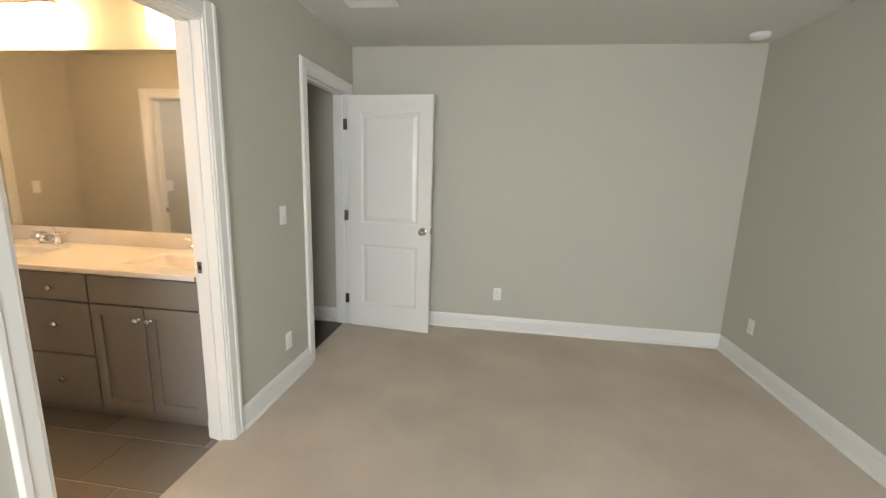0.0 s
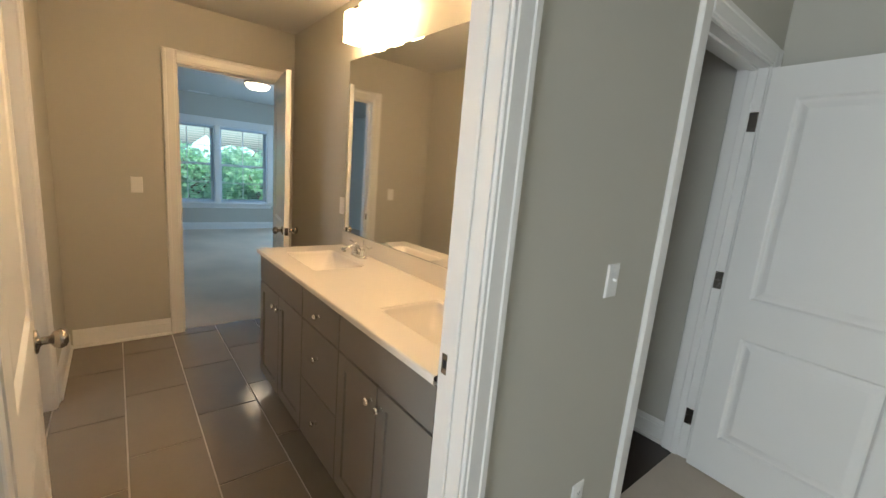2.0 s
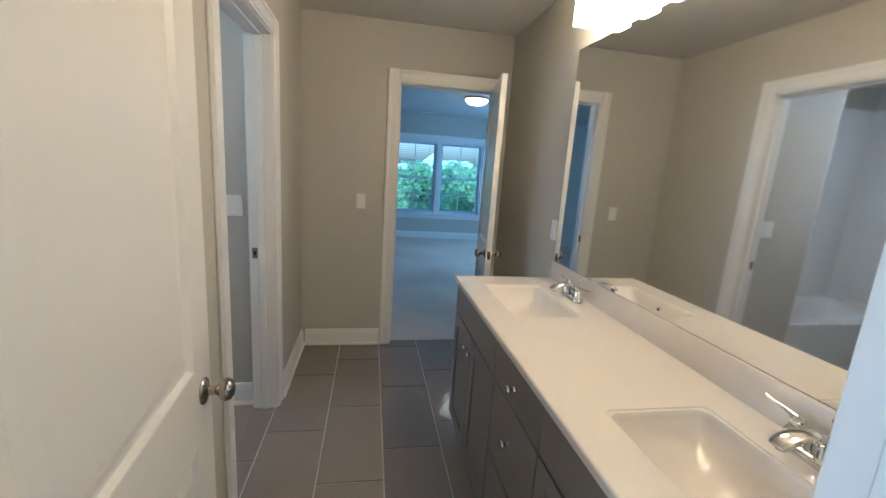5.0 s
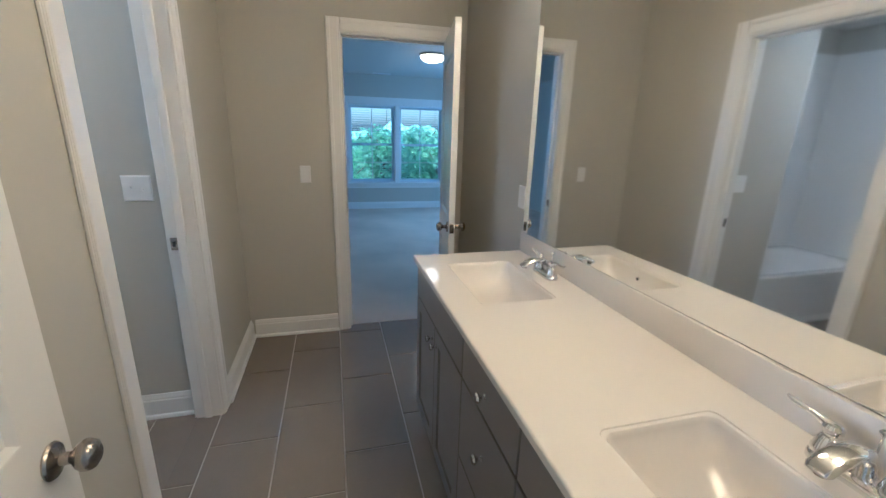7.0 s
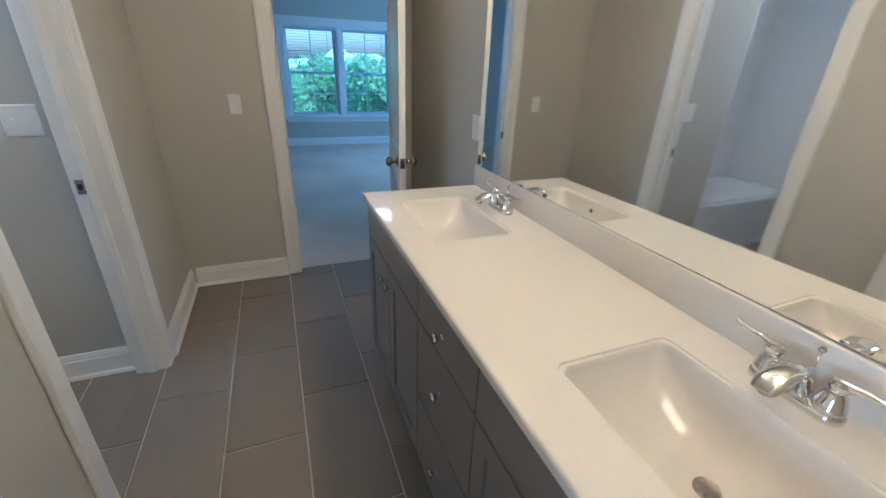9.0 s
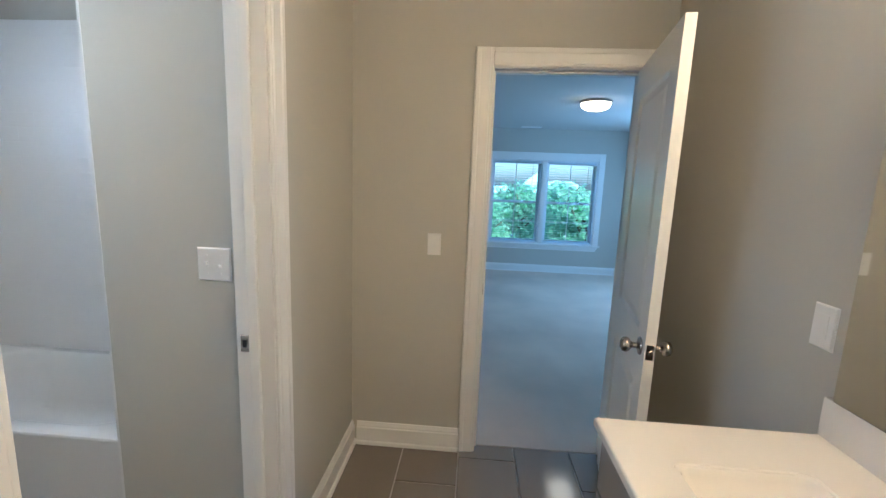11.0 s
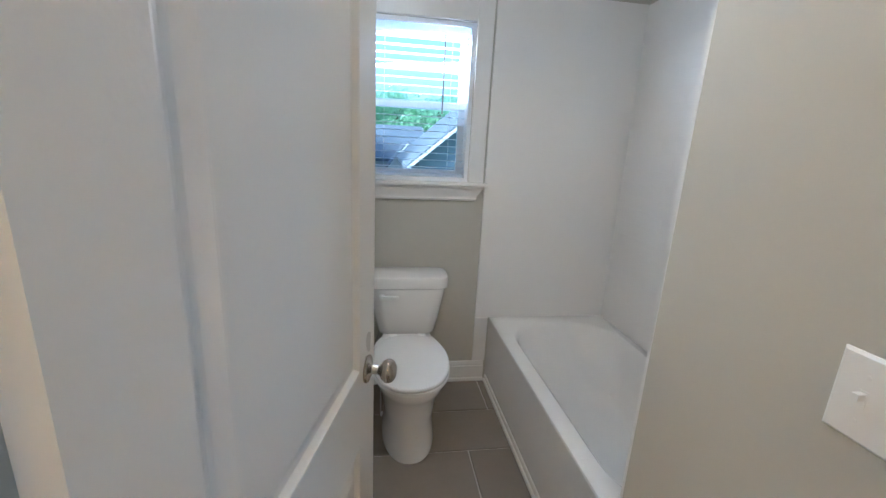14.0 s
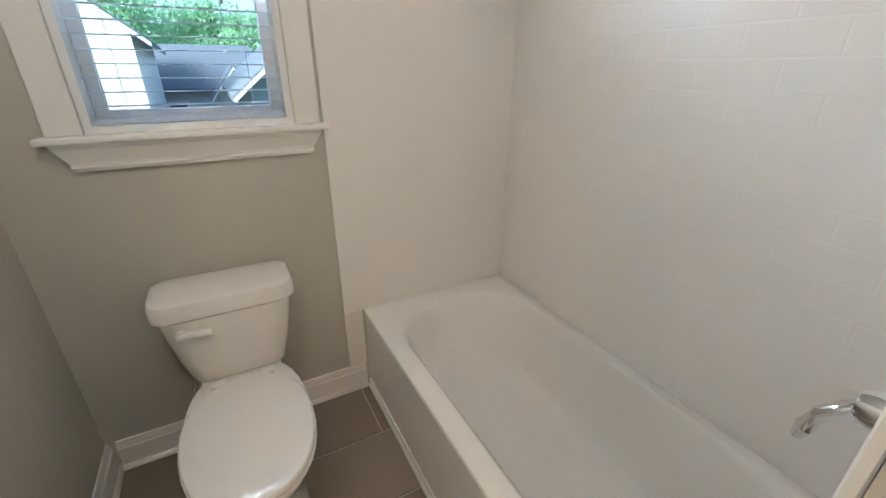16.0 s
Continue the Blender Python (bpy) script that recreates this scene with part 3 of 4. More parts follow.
def faucet(cx, cy):
    f = thing("faucet", Matrix.Translation((cx, cy, CT)), "chrome two-handle centerset bathroom faucet on vanity top", "faucet", "vanity faucets")
    loops = []
    for g, z in ((0, 0), (0, 0.010), (0.003, 0.016), (0.010, 0.020)):
        loops.append(round_rect(-0.078 + g, -0.026 + g, 0.078 - g, 0.026 - g, 0.026 - g * 0.9, z, 7))
    part("base", bridge(bmesh.new(), loops, True, True, True), CHROME, f, smooth=True)
    loops = []
    for y, z, half, thick, lean in ((0.012, 0.016, 0.020, 0.018, 0), (0.008, 0.040, 0.0185, 0.017, 10), (-0.004, 0.058, 0.0185, 0.0145, 45), (-0.026, 0.068, 0.0205, 0.012, 80), (-0.055, 0.069, 0.022, 0.0105, 97), (-0.084, 0.061, 0.0225, 0.0095, 112), (-0.106, 0.049, 0.021, 0.008, 122), (-0.112, 0.045, 0.017, 0.005, 124)):
        a = radians(lean)
        loops.append([(half * math.cos(q), y + thick * math.sin(q) * math.cos(a), z + thick * math.sin(q) * math.sin(a)) for q in [k * math.pi / 10 for k in range(20)]])
    part("spout", bridge(bmesh.new(), loops, True, True, True), CHROME, f, smooth=True)
    part("aerator", lathe([(0.001, -0.012), (0.010, -0.012), (0.0105, 0.0), (0.001, 0.0)], 16), NICKEL, f, smooth=True, at=Matrix.Translation((0, -0.098, 0.049)))
    for s in (-1, 1):
        h = part("handle_hub", lathe([(0.001, 0.018), (0.0245, 0.018), (0.0245, 0.024), (0.0225, 0.028), (0.0195, 0.042), (0.0150, 0.052), (0.0115, 0.055), (0.0115, 0.058), (0.0155, 0.062), (0.0165, 0.069), (0.012, 0.076), (0.001, 0.078)], 20), CHROME, f, smooth=True, at=Matrix.Translation((s * 0.051, 0, 0)))
        lv = [(0, 0.0, 0.069), (s * 0.014, 0.001, 0.071), (s * 0.034, 0.003, 0.074), (s * 0.054, 0.004, 0.073), (s * 0.074, 0.005, 0.075), (s * 0.086, 0.006, 0.079)]
        part("lever", tube(lv, [0.010, 0.0085, 0.0055, 0.0050, 0.0060, 0.0035], 12), CHROME, h, smooth=True)
    part("lift_rod", bridge(bmesh.new(), [[(r * math.cos(a), 0.028 + r * math.sin(a), z) for a in [k * math.pi / 5 for k in range(10)]] for r, z in ((0.0022, 0.015), (0.0022, 0.088), (0.0055, 0.090), (0.0075, 0.095), (0.005, 0.098))], True, True, True), CHROME, f, smooth=True)
    return f


faucet(-2.43, 2.735)
faucet(-1.34, 2.745)

mirror = thing("vanity_mirror", Matrix.Identity(4), "large frameless plate mirror above the vanity", "mirror")
hung = Matrix.Translation((-1.06, MIRROR_Y, 0)) @ pose(0, 0, 0, 0, 0, 0.72) @ Matrix.Translation((1.06, -MIRROR_Y, 0))   # stands slightly off the wall at its far end
part("mirror_glass", box(-2.775, MIRROR_Y - 0.006, CT + 0.105, -1.06, MIRROR_Y - 0.003, 2.078), MIRROR, mirror, at=hung)
part("mirror_backing", box(-2.7765, MIRROR_Y - 0.0029, CT + 0.1025, -1.0585, MIRROR_Y - 0.0003, 2.0795), MIRROR_EDGE, mirror, "thin dark edge", at=hung)


def vanity_light(cx):
    v = thing("vanity_light", Matrix.Translation((cx, MIRROR_Y - 0.001, 2.25)), "lit three-shade vanity light with nickel bar", "wall light", "vanity lights")
    part("wall_plate", box(-0.11, -0.022, -0.045, 0.11, 0, 0.075, 0.004), NICKEL, v)
    part("bar", box(-0.255, -0.105, 0.055, 0.255, -0.075, 0.075, 0.003), NICKEL, v, "satin nickel bar")
    part("arm", boxes((-0.02, -0.085, 0.045, 0.02, -0.02, 0.06), bevel=0.003), NICKEL, v)
    for x in (-0.19, 0.0, 0.19):
        s = bridge(bmesh.new(), [round_rect(x - 0.052, -0.142, x + 0.052, -0.038, 0.012, z, 4) for z in (-0.115, 0.045)] + [round_rect(x - 0.02, -0.11, x + 0.02, -0.07, 0.01, 0.050, 4)], True, True, True)
        part("shade", s, SHADE, v, "glowing square opal glass shade")
    return v


vanity_light(-2.40)
vanity_light(-1.29)


# ---- switches and outlets ----
def wall_plate(name, at, label, kind="toggle", gangs=1):
    """In local axes the plate faces -y."""
    w = 0.070 if gangs == 1 else 0.116
    base = thing(name, at, label, "outlet" if kind == "outlet" else "light switch")
    loops = [[(x, y, z) for x, z in ((-w / 2 + g, -0.057 + g), (w / 2 - g, -0.057 + g), (w / 2 - g, 0.057 - g), (-w / 2 + g, 0.057 - g))] for g, y in ((0, 0), (0, -0.003), (0.004, -0.0065))]
    part("cover_plate", bridge(bmesh.new(), loops, True, True, True), PLASTIC, base)
    for i in range(gangs):
        x = 0 if gangs == 1 else (-0.023, 0.023)[i]
        if kind == "toggle":
            part("toggle", boxes((x - 0.005, -0.0072, -0.012, x + 0.005, -0.006, 0.012), (x - 0.0038, -0.019, 0.000 if i == 0 else -0.009, x + 0.0038, -0.006, 0.009 if i == 0 else 0.0)), PLASTIC, base)
            for z in (-0.030, 0.030):
                part("screw", lathe([(0.001, -0.0076), (0.003, -0.0074), (0.003, -0.006)], 10, "y"), PLASTIC, base, at=Matrix.Translation((x, 0, z)))
        elif kind == "rocker":
            part("rocker", box(-0.0165, -0.0085, -0.033, 0.0165, -0.006, 0.033, 0.001), PLASTIC, base)
        else:
            for z in (-0.020, 0.020):
                s = part("socket", lathe([(0.001, -0.0085), (0.016, -0.0082), (0.0165, -0.006)], 18, "y"), PLASTIC, base, at=Matrix.Translation((0, 0, z)))
                part("slots", boxes((-0.007, -0.0089, -0.004, -0.005, -0.008, 0.005), (0.005, -0.0089, -0.004, 0.007, -0.008, 0.004), (-0.002, -0.0089, -0.011, 0.002, -0.008, -0.007)), DARK, s)
    return base


def on_wall(x, y, z, facing):
    return pose(x, y, z, 0, 0, {"-y": 0, "+x": 90, "+y": 180, "-x": 270}[facing])


wall_plate("light_switch", on_wall(BW0, 2.875, 1.133, "+x"), "white toggle switch on the bedroom wall")
wall_plate("outlet", on_wall(BW0, 2.88, 0.302, "+x"), "white duplex outlet low on the bedroom wall", "outlet")
wall_plate("outlet", on_wall(0.458, B_N, 0.345, "-y"), "white duplex outlet beside the open hall door", "outlet")
wall_plate("outlet", on_wall(B_E, 3.74, 0.345, "-x"), "white duplex outlet near the bedroom corner", "outlet")
wall_plate("light_switch", on_wall(END_X, 1.711, 1.166, "+x"), "white toggle switch beside the far doorway")
wall_plate("light_switch", on_wall(NIB_X, 1.043, 1.182, "+x"), "white double toggle switch in the toilet room", gangs=2)
wall_plate("outlet", on_wall(-2.865, MIRROR_Y, 1.155, "-y"), "white outlet plate beside the vanity mirror", "rocker")

# ceiling pieces
smoke = thing("smoke_detector", Matrix.Translation((2.19, 3.91, CEIL)), "white round smoke detector on bedroom ceiling", "smoke detector")
part("housing", lathe([(0.001, 0), (0.065, 0), (0.067, -0.008), (0.060, -0.026), (0.045, -0.034), (0.001, -0.036)], 28), PLASTIC, smoke, smooth=True)
part("sensor_grille", lathe([(0.001, -0.035), (0.025, -0.036), (0.022, -0.042), (0.001, -0.043)], 20), PLASTIC, smoke, smooth=True)


def ceiling_vent(x, y, label, turn=0):
    v = thing("ceiling_vent", pose(x, y, CEIL, 0, 0, turn), label, "air vent")
    part("frame", boxes((-0.16, -0.08, -0.006, 0.16, -0.06, 0), (-0.16, 0.06, -0.006, 0.16, 0.08, 0), (-0.16, -0.06, -0.006, -0.14, 0.06, 0), (0.14, -0.06, -0.006, 0.16, 0.06, 0)), PLASTIC, v)
    part("backing", box(-0.14, -0.06, -0.0015, 0.14, 0.06, -0.0005), METAL_DARK, v)
    for i in range(9):
        part("slat", box(-0.14, -0.055 + i * 0.0125, -0.005, 0.14, -0.048 + i * 0.0125, -0.002), PLASTIC, v)
    return v


ceiling_vent(-0.43, 3.20, "white louvred air vent on bedroom ceiling")
ceiling_vent(-8.80, 2.80, "louvred air vent near the far window", 90)



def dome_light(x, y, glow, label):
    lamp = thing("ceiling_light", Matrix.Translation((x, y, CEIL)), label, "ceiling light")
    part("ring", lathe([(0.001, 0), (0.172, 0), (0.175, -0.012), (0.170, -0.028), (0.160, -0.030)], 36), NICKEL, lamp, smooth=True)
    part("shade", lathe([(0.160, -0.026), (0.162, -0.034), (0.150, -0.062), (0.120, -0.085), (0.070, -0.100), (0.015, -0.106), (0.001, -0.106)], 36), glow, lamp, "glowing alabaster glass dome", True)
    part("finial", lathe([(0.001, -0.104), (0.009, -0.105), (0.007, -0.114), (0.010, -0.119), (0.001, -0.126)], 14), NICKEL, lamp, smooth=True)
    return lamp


dome_light(-6.66, 3.22, DOME, "lit flush-mount dome light with nickel ring")
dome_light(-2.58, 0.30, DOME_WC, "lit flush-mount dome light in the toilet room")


# ---- windows ----
def sash_window(name, width, z0, z1, at, label, slats, muntins, tilt=0.0):
    """Opening along x from 0 to width; the room lies towards +y, the wall is 0.14 deep behind y = 0."""
    w = thing(name, at, label, "window", kind="structure")
    part("window_frame", boxes((0, -0.139, z0, 0.022, -0.001, z1), (width - 0.022, -0.139, z0, width, -0.001, z1), (0.022, -0.139, z1 - 0.022, width - 0.022, -0.001, z1), (0.022, -0.139, z0, width - 0.022, -0.001, z0 + 0.022)), VINYL, w)
    mid = (z0 + z1) / 2
    for za, zb, y in ((z0 + 0.022, mid + 0.018, -0.088), (mid - 0.018, z1 - 0.022, -0.116)):
        s = part("sash", boxes((0.024, y - 0.013, za, 0.060, y + 0.013, zb), (width - 0.060, y - 0.013, za, width - 0.024, y + 0.013, zb),
                               (0.060, y - 0.013, za, width - 0.060, y + 0.013, za + 0.038), (0.060, y - 0.013, zb - 0.038, width - 0.060, y + 0.013, zb), bevel=0.002), VINYL, w)
        g = part("pane", box(0.060, y - 0.002, za + 0.038, width - 0.060, y + 0.002, zb - 0.038), GLASS, s)
        g.visible_shadow = False
        for k in range(1, muntins):
            x = 0.060 + (width - 0.12) * k / muntins
            part("muntin", box(x - 0.006, y - 0.006, za + 0.038, x + 0.008, y + 0.006, zb - 0.038), VINYL, s)
        if muntins:
            zc = (za + zb) / 2
            part("muntin", box(0.060, y - 0.006, zc - 0.006, width - 0.060, y + 0.0055, zc + 0.006), VINYL, s)
    b = thing("window_blind", at, "white horizontal slat blind with open slats", "window blind", "window blinds")
    part("head_rail", box(0.024, -0.062, z1 - 0.060, width - 0.024, -0.008, z1 - 0.023, 0.003), BLIND, b)
    part("bottom_rail", box(0.026, -0.062, z0 + 0.024, width - 0.026, -0.012, z0 + 0.042, 0.004), BLIND, b)
    top_z, low_z = z1 - 0.085, z0 + 0.075
    me = None
    for i in range(slats):
        z = low_z + (top_z - low_z) * i / (slats - 1)
        if me is None:
            me = finish("slat", bridge(bmesh.new(), [[(x, -0.037 + d, h) for d, h in ((-0.024, -0.0006), (0, 0.0016), (0.024, -0.0006), (0.024, -0.0020), (0, 0.0002), (-0.024, -0.0020))] for x in (0.026, width - 0.026)], True, True, True), BLIND)
        share("slat", me, b, Matrix.Translation((0, -0.037, z)) @ pose(0, 0, 0, tilt, 0, 0) @ Matrix.Translation((0, 0.037, 0)))
    for x in (0.12, width - 0.12):
        part("ladder_cord", box(x - 0.001, -0.014, z0 + 0.03, x + 0.001, -0.012, z1 - 0.05), BLIND, b)
    part("tilt_wand", tube([(0.16, -0.006, z1 - 0.06), (0.162, -0.004, z1 - 0.46)], 0.004, 8), METAL_DARK, b, "clear grey tilt wand")
    return w


def window_trim(width, z0, z1, at, head=0.12, side=0.09):
    t = thing("window_trim", at, "white window casing with stool and tapered apron", "window trim", kind="structure")
    part("casing", boxes((-side, 0, z0, -0.002, 0.018, z1 + head), bevel=0.003), TRIM, t)
    part("casing", boxes((width + 0.002, 0, z0, width + side, 0.018, z1 + head), bevel=0.003), TRIM, t)
    part("casing", boxes((-0.0015, 0, z1 + 0.002, width + 0.0015, 0.018, z1 + head), bevel=0.003), TRIM, t)
    part("stool", box(-side - 0.025, -0.05, z0 - 0.020, width + side + 0.025, 0.052, z0 - 0.0005, 0.005, 2), TRIM, t, "projecting window stool")
    bm2 = bmesh.new()
    loops = []
    for z, d, g in ((z0 - 0.0205, 0.034, 0.0), (z0 - 0.036, 0.032, 0.006), (z0 - 0.078, 0.017, 0.032), (z0 - 0.088, 0.016, 0.034), (z0 - 0.092, 0.019, 0.034), (z0 - 0.104, 0.014, 0.036)):
        loops.append([(-side + g, 0, z), (width + side - g, 0, z), (width + side - g, d, z), (-side + g, d, z)])
    part("apron", bridge(bm2, loops, True, True, True), TRIM, t, "apron with returned moulded ends")
    return t


at_wb = pose(WB[0], WC_S, 0, 0, 0, 0)
sash_window("window_1", WB[1] - WB[0], WB[2], WB[3], at_wb, "white single-hung toilet room window", 18, 0)
window_trim(WB[1] - WB[0], WB[2], WB[3], at_wb, 0.175, 0.088)
half_w = (W2[1] - W2[0] - 0.07) / 2
for k in (0, 1):
    at_w2 = pose(R2_W, W2[1] - k * (half_w + 0.07), 0, 0, 0, -90)
    sash_window("window_%d" % (k + 2), half_w, W2[2], W2[3], at_w2, "white half of a twin bedroom window", 32, 2, 3)
structure(part("window_mullion", box(R2_W - 0.14, W2[0] + half_w, W2[2], R2_W + 0.016, W2[0] + half_w + 0.07, W2[3]), TRIM), "white post between the twin windows", "window trim")
window_trim(W2[1] - W2[0], W2[2], W2[3], pose(R2_W, W2[1], 0, 0, 0, -90), 0.13, 0.10)

# ---- toilet ----
TX, TY = -2.645, WC_S
toilet = thing("toilet", Matrix.Translation((TX, TY + 0.012, 0)) @ Matrix.Diagonal((1.04, 1.06, 1.045, 1)), "white two-piece toilet with closed lid", "toilet")
loops = [round_rect(-w, y0, w, y1, r, z, 8) for w, y0, y1, r, z in ((0.135, 0.035, 0.165, 0.05, 0.405), (0.150, 0.028, 0.185, 0.055, 0.412), (0.172, 0.022, 0.200, 0.06, 0.50), (0.192, 0.018, 0.210, 0.06, 0.62), (0.199, 0.016, 0.212, 0.06, 0.668))]
part("tank", bridge(bmesh.new(), loops, True, True, True), PORCELAIN, toilet, smooth=True)


def lid_ring(g, z):
    return [(x, y if y < 0.12 else y + 0.022 * (1 - (x / 0.22) ** 2), z) for x, y, z in round_rect(-0.214 + g, 0.004 + g, 0.214 - g, 0.205 - g, 0.05, z, 10)]


part("tank_lid", bridge(bmesh.new(), [lid_ring(0.006, 0.669), lid_ring(0.0, 0.674), lid_ring(0.0, 0.716), lid_ring(0.005, 0.728), lid_ring(0.018, 0.733)], True, True, True), PORCELAIN, toilet, "rounded tank lid", True)
lever = part("flush_lever", lathe([(0.001, 0), (0.014, 0), (0.014, 0.010), (0.009, 0.014), (0.001, 0.015)], 14, "y"), PLASTIC, toilet, "white flush lever", True, Matrix.Translation((0.135, 0.208, 0.632)))
part("lever_arm", box(-0.085, 0.012, -0.013, 0.014, 0.028, 0.011, 0.006, 2), PLASTIC, lever, smooth=True)
loops = [egg(0, b, f, h, z) for b, f, h, z in ((0.16, 0.645, 0.130, 0.0), (0.16, 0.645, 0.130, 0.03), (0.18, 0.632, 0.122, 0.09), (0.18, 0.625, 0.120, 0.16), (0.15, 0.640, 0.134, 0.22), (0.12, 0.65, 0.150, 0.29), (0.10, 0.70, 0.172, 0.345), (0.09, 0.715, 0.180, 0.375), (0.09, 0.715, 0.180, 0.388), (0.11, 0.70, 0.165, 0.392))]
part("bowl", bridge(bmesh.new(), loops, True, True, True), PORCELAIN, toilet, smooth=True)
loops = [round_rect(-w, 0.03, w, y1, 0.04, z, 6) for w, y1, z in ((0.095, 0.25, 0.0), (0.095, 0.25, 0.20), (0.115, 0.28, 0.33), (0.128, 0.30, 0.385), (0.128, 0.30, 0.400), (0.120, 0.29, 0.404))]
part("bowl_deck", bridge(bmesh.new(), loops, True, True, True), PORCELAIN, toilet, smooth=True)
loops = [egg(0, 0.225, 0.722, h, z) for h, z in ((0.172, 0.393), (0.182, 0.396), (0.183, 0.405), (0.178, 0.409))]
part("seat", bridge(bmesh.new(), loops, True, True, True), PLASTIC, toilet, "white plastic seat", True)
loops = [egg(0, 0.225 + g, 0.720 - g, 0.181 - g, z) for g, z in ((0.004, 0.4095), (0.0, 0.413), (0.0, 0.421), (0.005, 0.427), (0.030, 0.431), (0.09, 0.433))]
part("seat_lid", bridge(bmesh.new(), loops, True, True, True), PORCELAIN, toilet, "closed white lid", True)
for s in (-1, 1):
    part("seat_hinge", box(s * 0.075 - 0.022, 0.205, 0.404, s * 0.075 + 0.022, 0.242, 0.424, 0.005, 2), PLASTIC, toilet, smooth=True)
    part("bolt_cap", lathe([(0.001, 0.022), (0.010, 0.018), (0.014, 0.008), (0.014, 0.0)], 14), PLASTIC, toilet, smooth=True, at=Matrix.Translation((s * 0.122, 0.30, 0.004)))
valve = thing("supply_valve", Matrix.Translation((TX + 0.20, WC_S + 0.001, 0.16)), "chrome water shut-off valve behind the toilet", "valve")
part("escutcheon", lathe([(0.001, 0), (0.028, 0), (0.026, 0.005), (0.008, 0.010), (0.008, 0.05), (0.001, 0.051)], 18, "y"), CHROME, valve, smooth=True)
part("handle", lathe([(0.001, 0.05), (0.014, 0.052), (0.016, 0.062), (0.001, 0.068)], 12, "y"), CHROME, valve, smooth=True)
part("supply_hose", tube([(0, 0.04, 0.01), (0.0, 0.05, 0.08), (-0.03, 0.07, 0.17), (-0.06, 0.09, 0.262)], 0.006, 10), CHROME, valve, "braided supply hose", True)

# ---- bathtub and surround ----
TZ = 0.437
TX0, TX1, TY0, TY1 = BACK_X + 0.0122, WC_W + 0.002, WC_S + 0.0102, TUB_N - 0.0122
tub = thing("bathtub", Matrix.Identity(4), "white acrylic alcove bathtub, empty", "bathtub")
bm = bmesh.new()
outer = round_rect(TX0, TY0, TX1, TY1, 0.004, TZ - 0.010, 9)
outer2 = round_rect(TX0 + 0.003, TY0 + 0.003, TX1 - 0.003, TY1 - 0.003, 0.006, TZ - 0.002, 9)
outer3 = round_rect(TX0 + 0.010, TY0 + 0.010, TX1 - 0.010, TY1 - 0.010, 0.012, TZ, 9)
loops = [outer, outer2, outer3]
for a, e, n, r, z in ((0.070, 0.085, 0.07, 0.25, TZ - 0.001), (0.078, 0.095, 0.078, 0.245, TZ - 0.006), (0.092, 0.112, 0.086, 0.24, TZ - 0.022), (0.105, 0.15, 0.096, 0.23, TZ - 0.10), (0.118, 0.21, 0.106, 0.21, TZ - 0.20), (0.135, 0.28, 0.118, 0.16, TZ - 0.28), (0.160, 0.33, 0.14, 0.11, TZ - 0.325), (0.20, 0.38, 0.18, 0.09, TZ - 0.345), (0.25, 0.45, 0.25, 0.07, TZ - 0.35)):
    loops.append(round_rect(TX0 + a * 0.62, TY0 + e, TX1 - a, TY1 - n, r, z, 9))
bridge(bm, loops, True, False, True)
part("basin", bm, ACRYLIC, tub, smooth=True)
part("apron", box(TX1 - 0.020, TY0, 0.003, TX1 - 0.004, TY1, TZ - 0.009), ACRYLIC, tub, "flat white front apron")
part("apron_trim", boxes((TX1 - 0.004, TY0 + 0.02, 0.003, TX1 + 0.012, TY1, 0.022), (TX1 - 0.004, TY0 + 0.02, 0.022, TX1 + 0.004, TY1, 0.052), bevel=0.003), TRIM, tub, "white shoe moulding along the tub")
part("overflow_plate", lathe([(0.001, -0.014), (0.030, -0.012), (0.036, -0.006), (0.036, 0.0)], 24, "y"), CHROME, tub, "round chrome overflow plate", True, Matrix.Translation(((TX0 + TX1) / 2, TY1 - 0.092, TZ - 0.065)))
part("drain", lathe([(0.001, 0.004), (0.030, 0.003), (0.034, 0.0), (0.034, -0.003)], 24), CHROME, tub, "round chrome drain", True, Matrix.Translation(((TX0 + TX1) / 2, TY1 - 0.30, TZ - 0.35)))

surround = thing("tub_surround", Matrix.Identity(4), "glossy white acrylic tub surround with moulded subway tiles", "shower surround")
SX, SZ1 = WC_W + 0.088, 2.245
part("end_panel", boxes((BACK_X + 0.012, WC_S + 0.0005, TZ - 0.006, SX, WC_S + 0.010, SZ1), (WC_W + 0.006, WC_S + 0.0005, 0.134, SX, WC_S + 0.010, TZ - 0.006), bevel=0.002), SURROUND, surround, "white panel below the window wall")
part("back_panel", box(BACK_X + 0.0005, WC_S + 0.0005, TZ - 0.006, BACK_X + 0.012, TUB_N - 0.001, SZ1, 0.002), SURROUND, surround, "white back panel")
part("wet_panel", box(BACK_X + 0.012, TUB_N - 0.012, TZ - 0.006, NIB_X - 0.017, TUB_N - 0.0015, SZ1, 0.002), SURROUND, surround, "white panel behind the valve")
part("edge_strip", box(NIB_X - 0.016, TUB_N - 0.013, 0.02, NIB_X - 0.001, TUB_N - 0.001, SZ1, 0.002), TRIM, surround, "white corner strip")

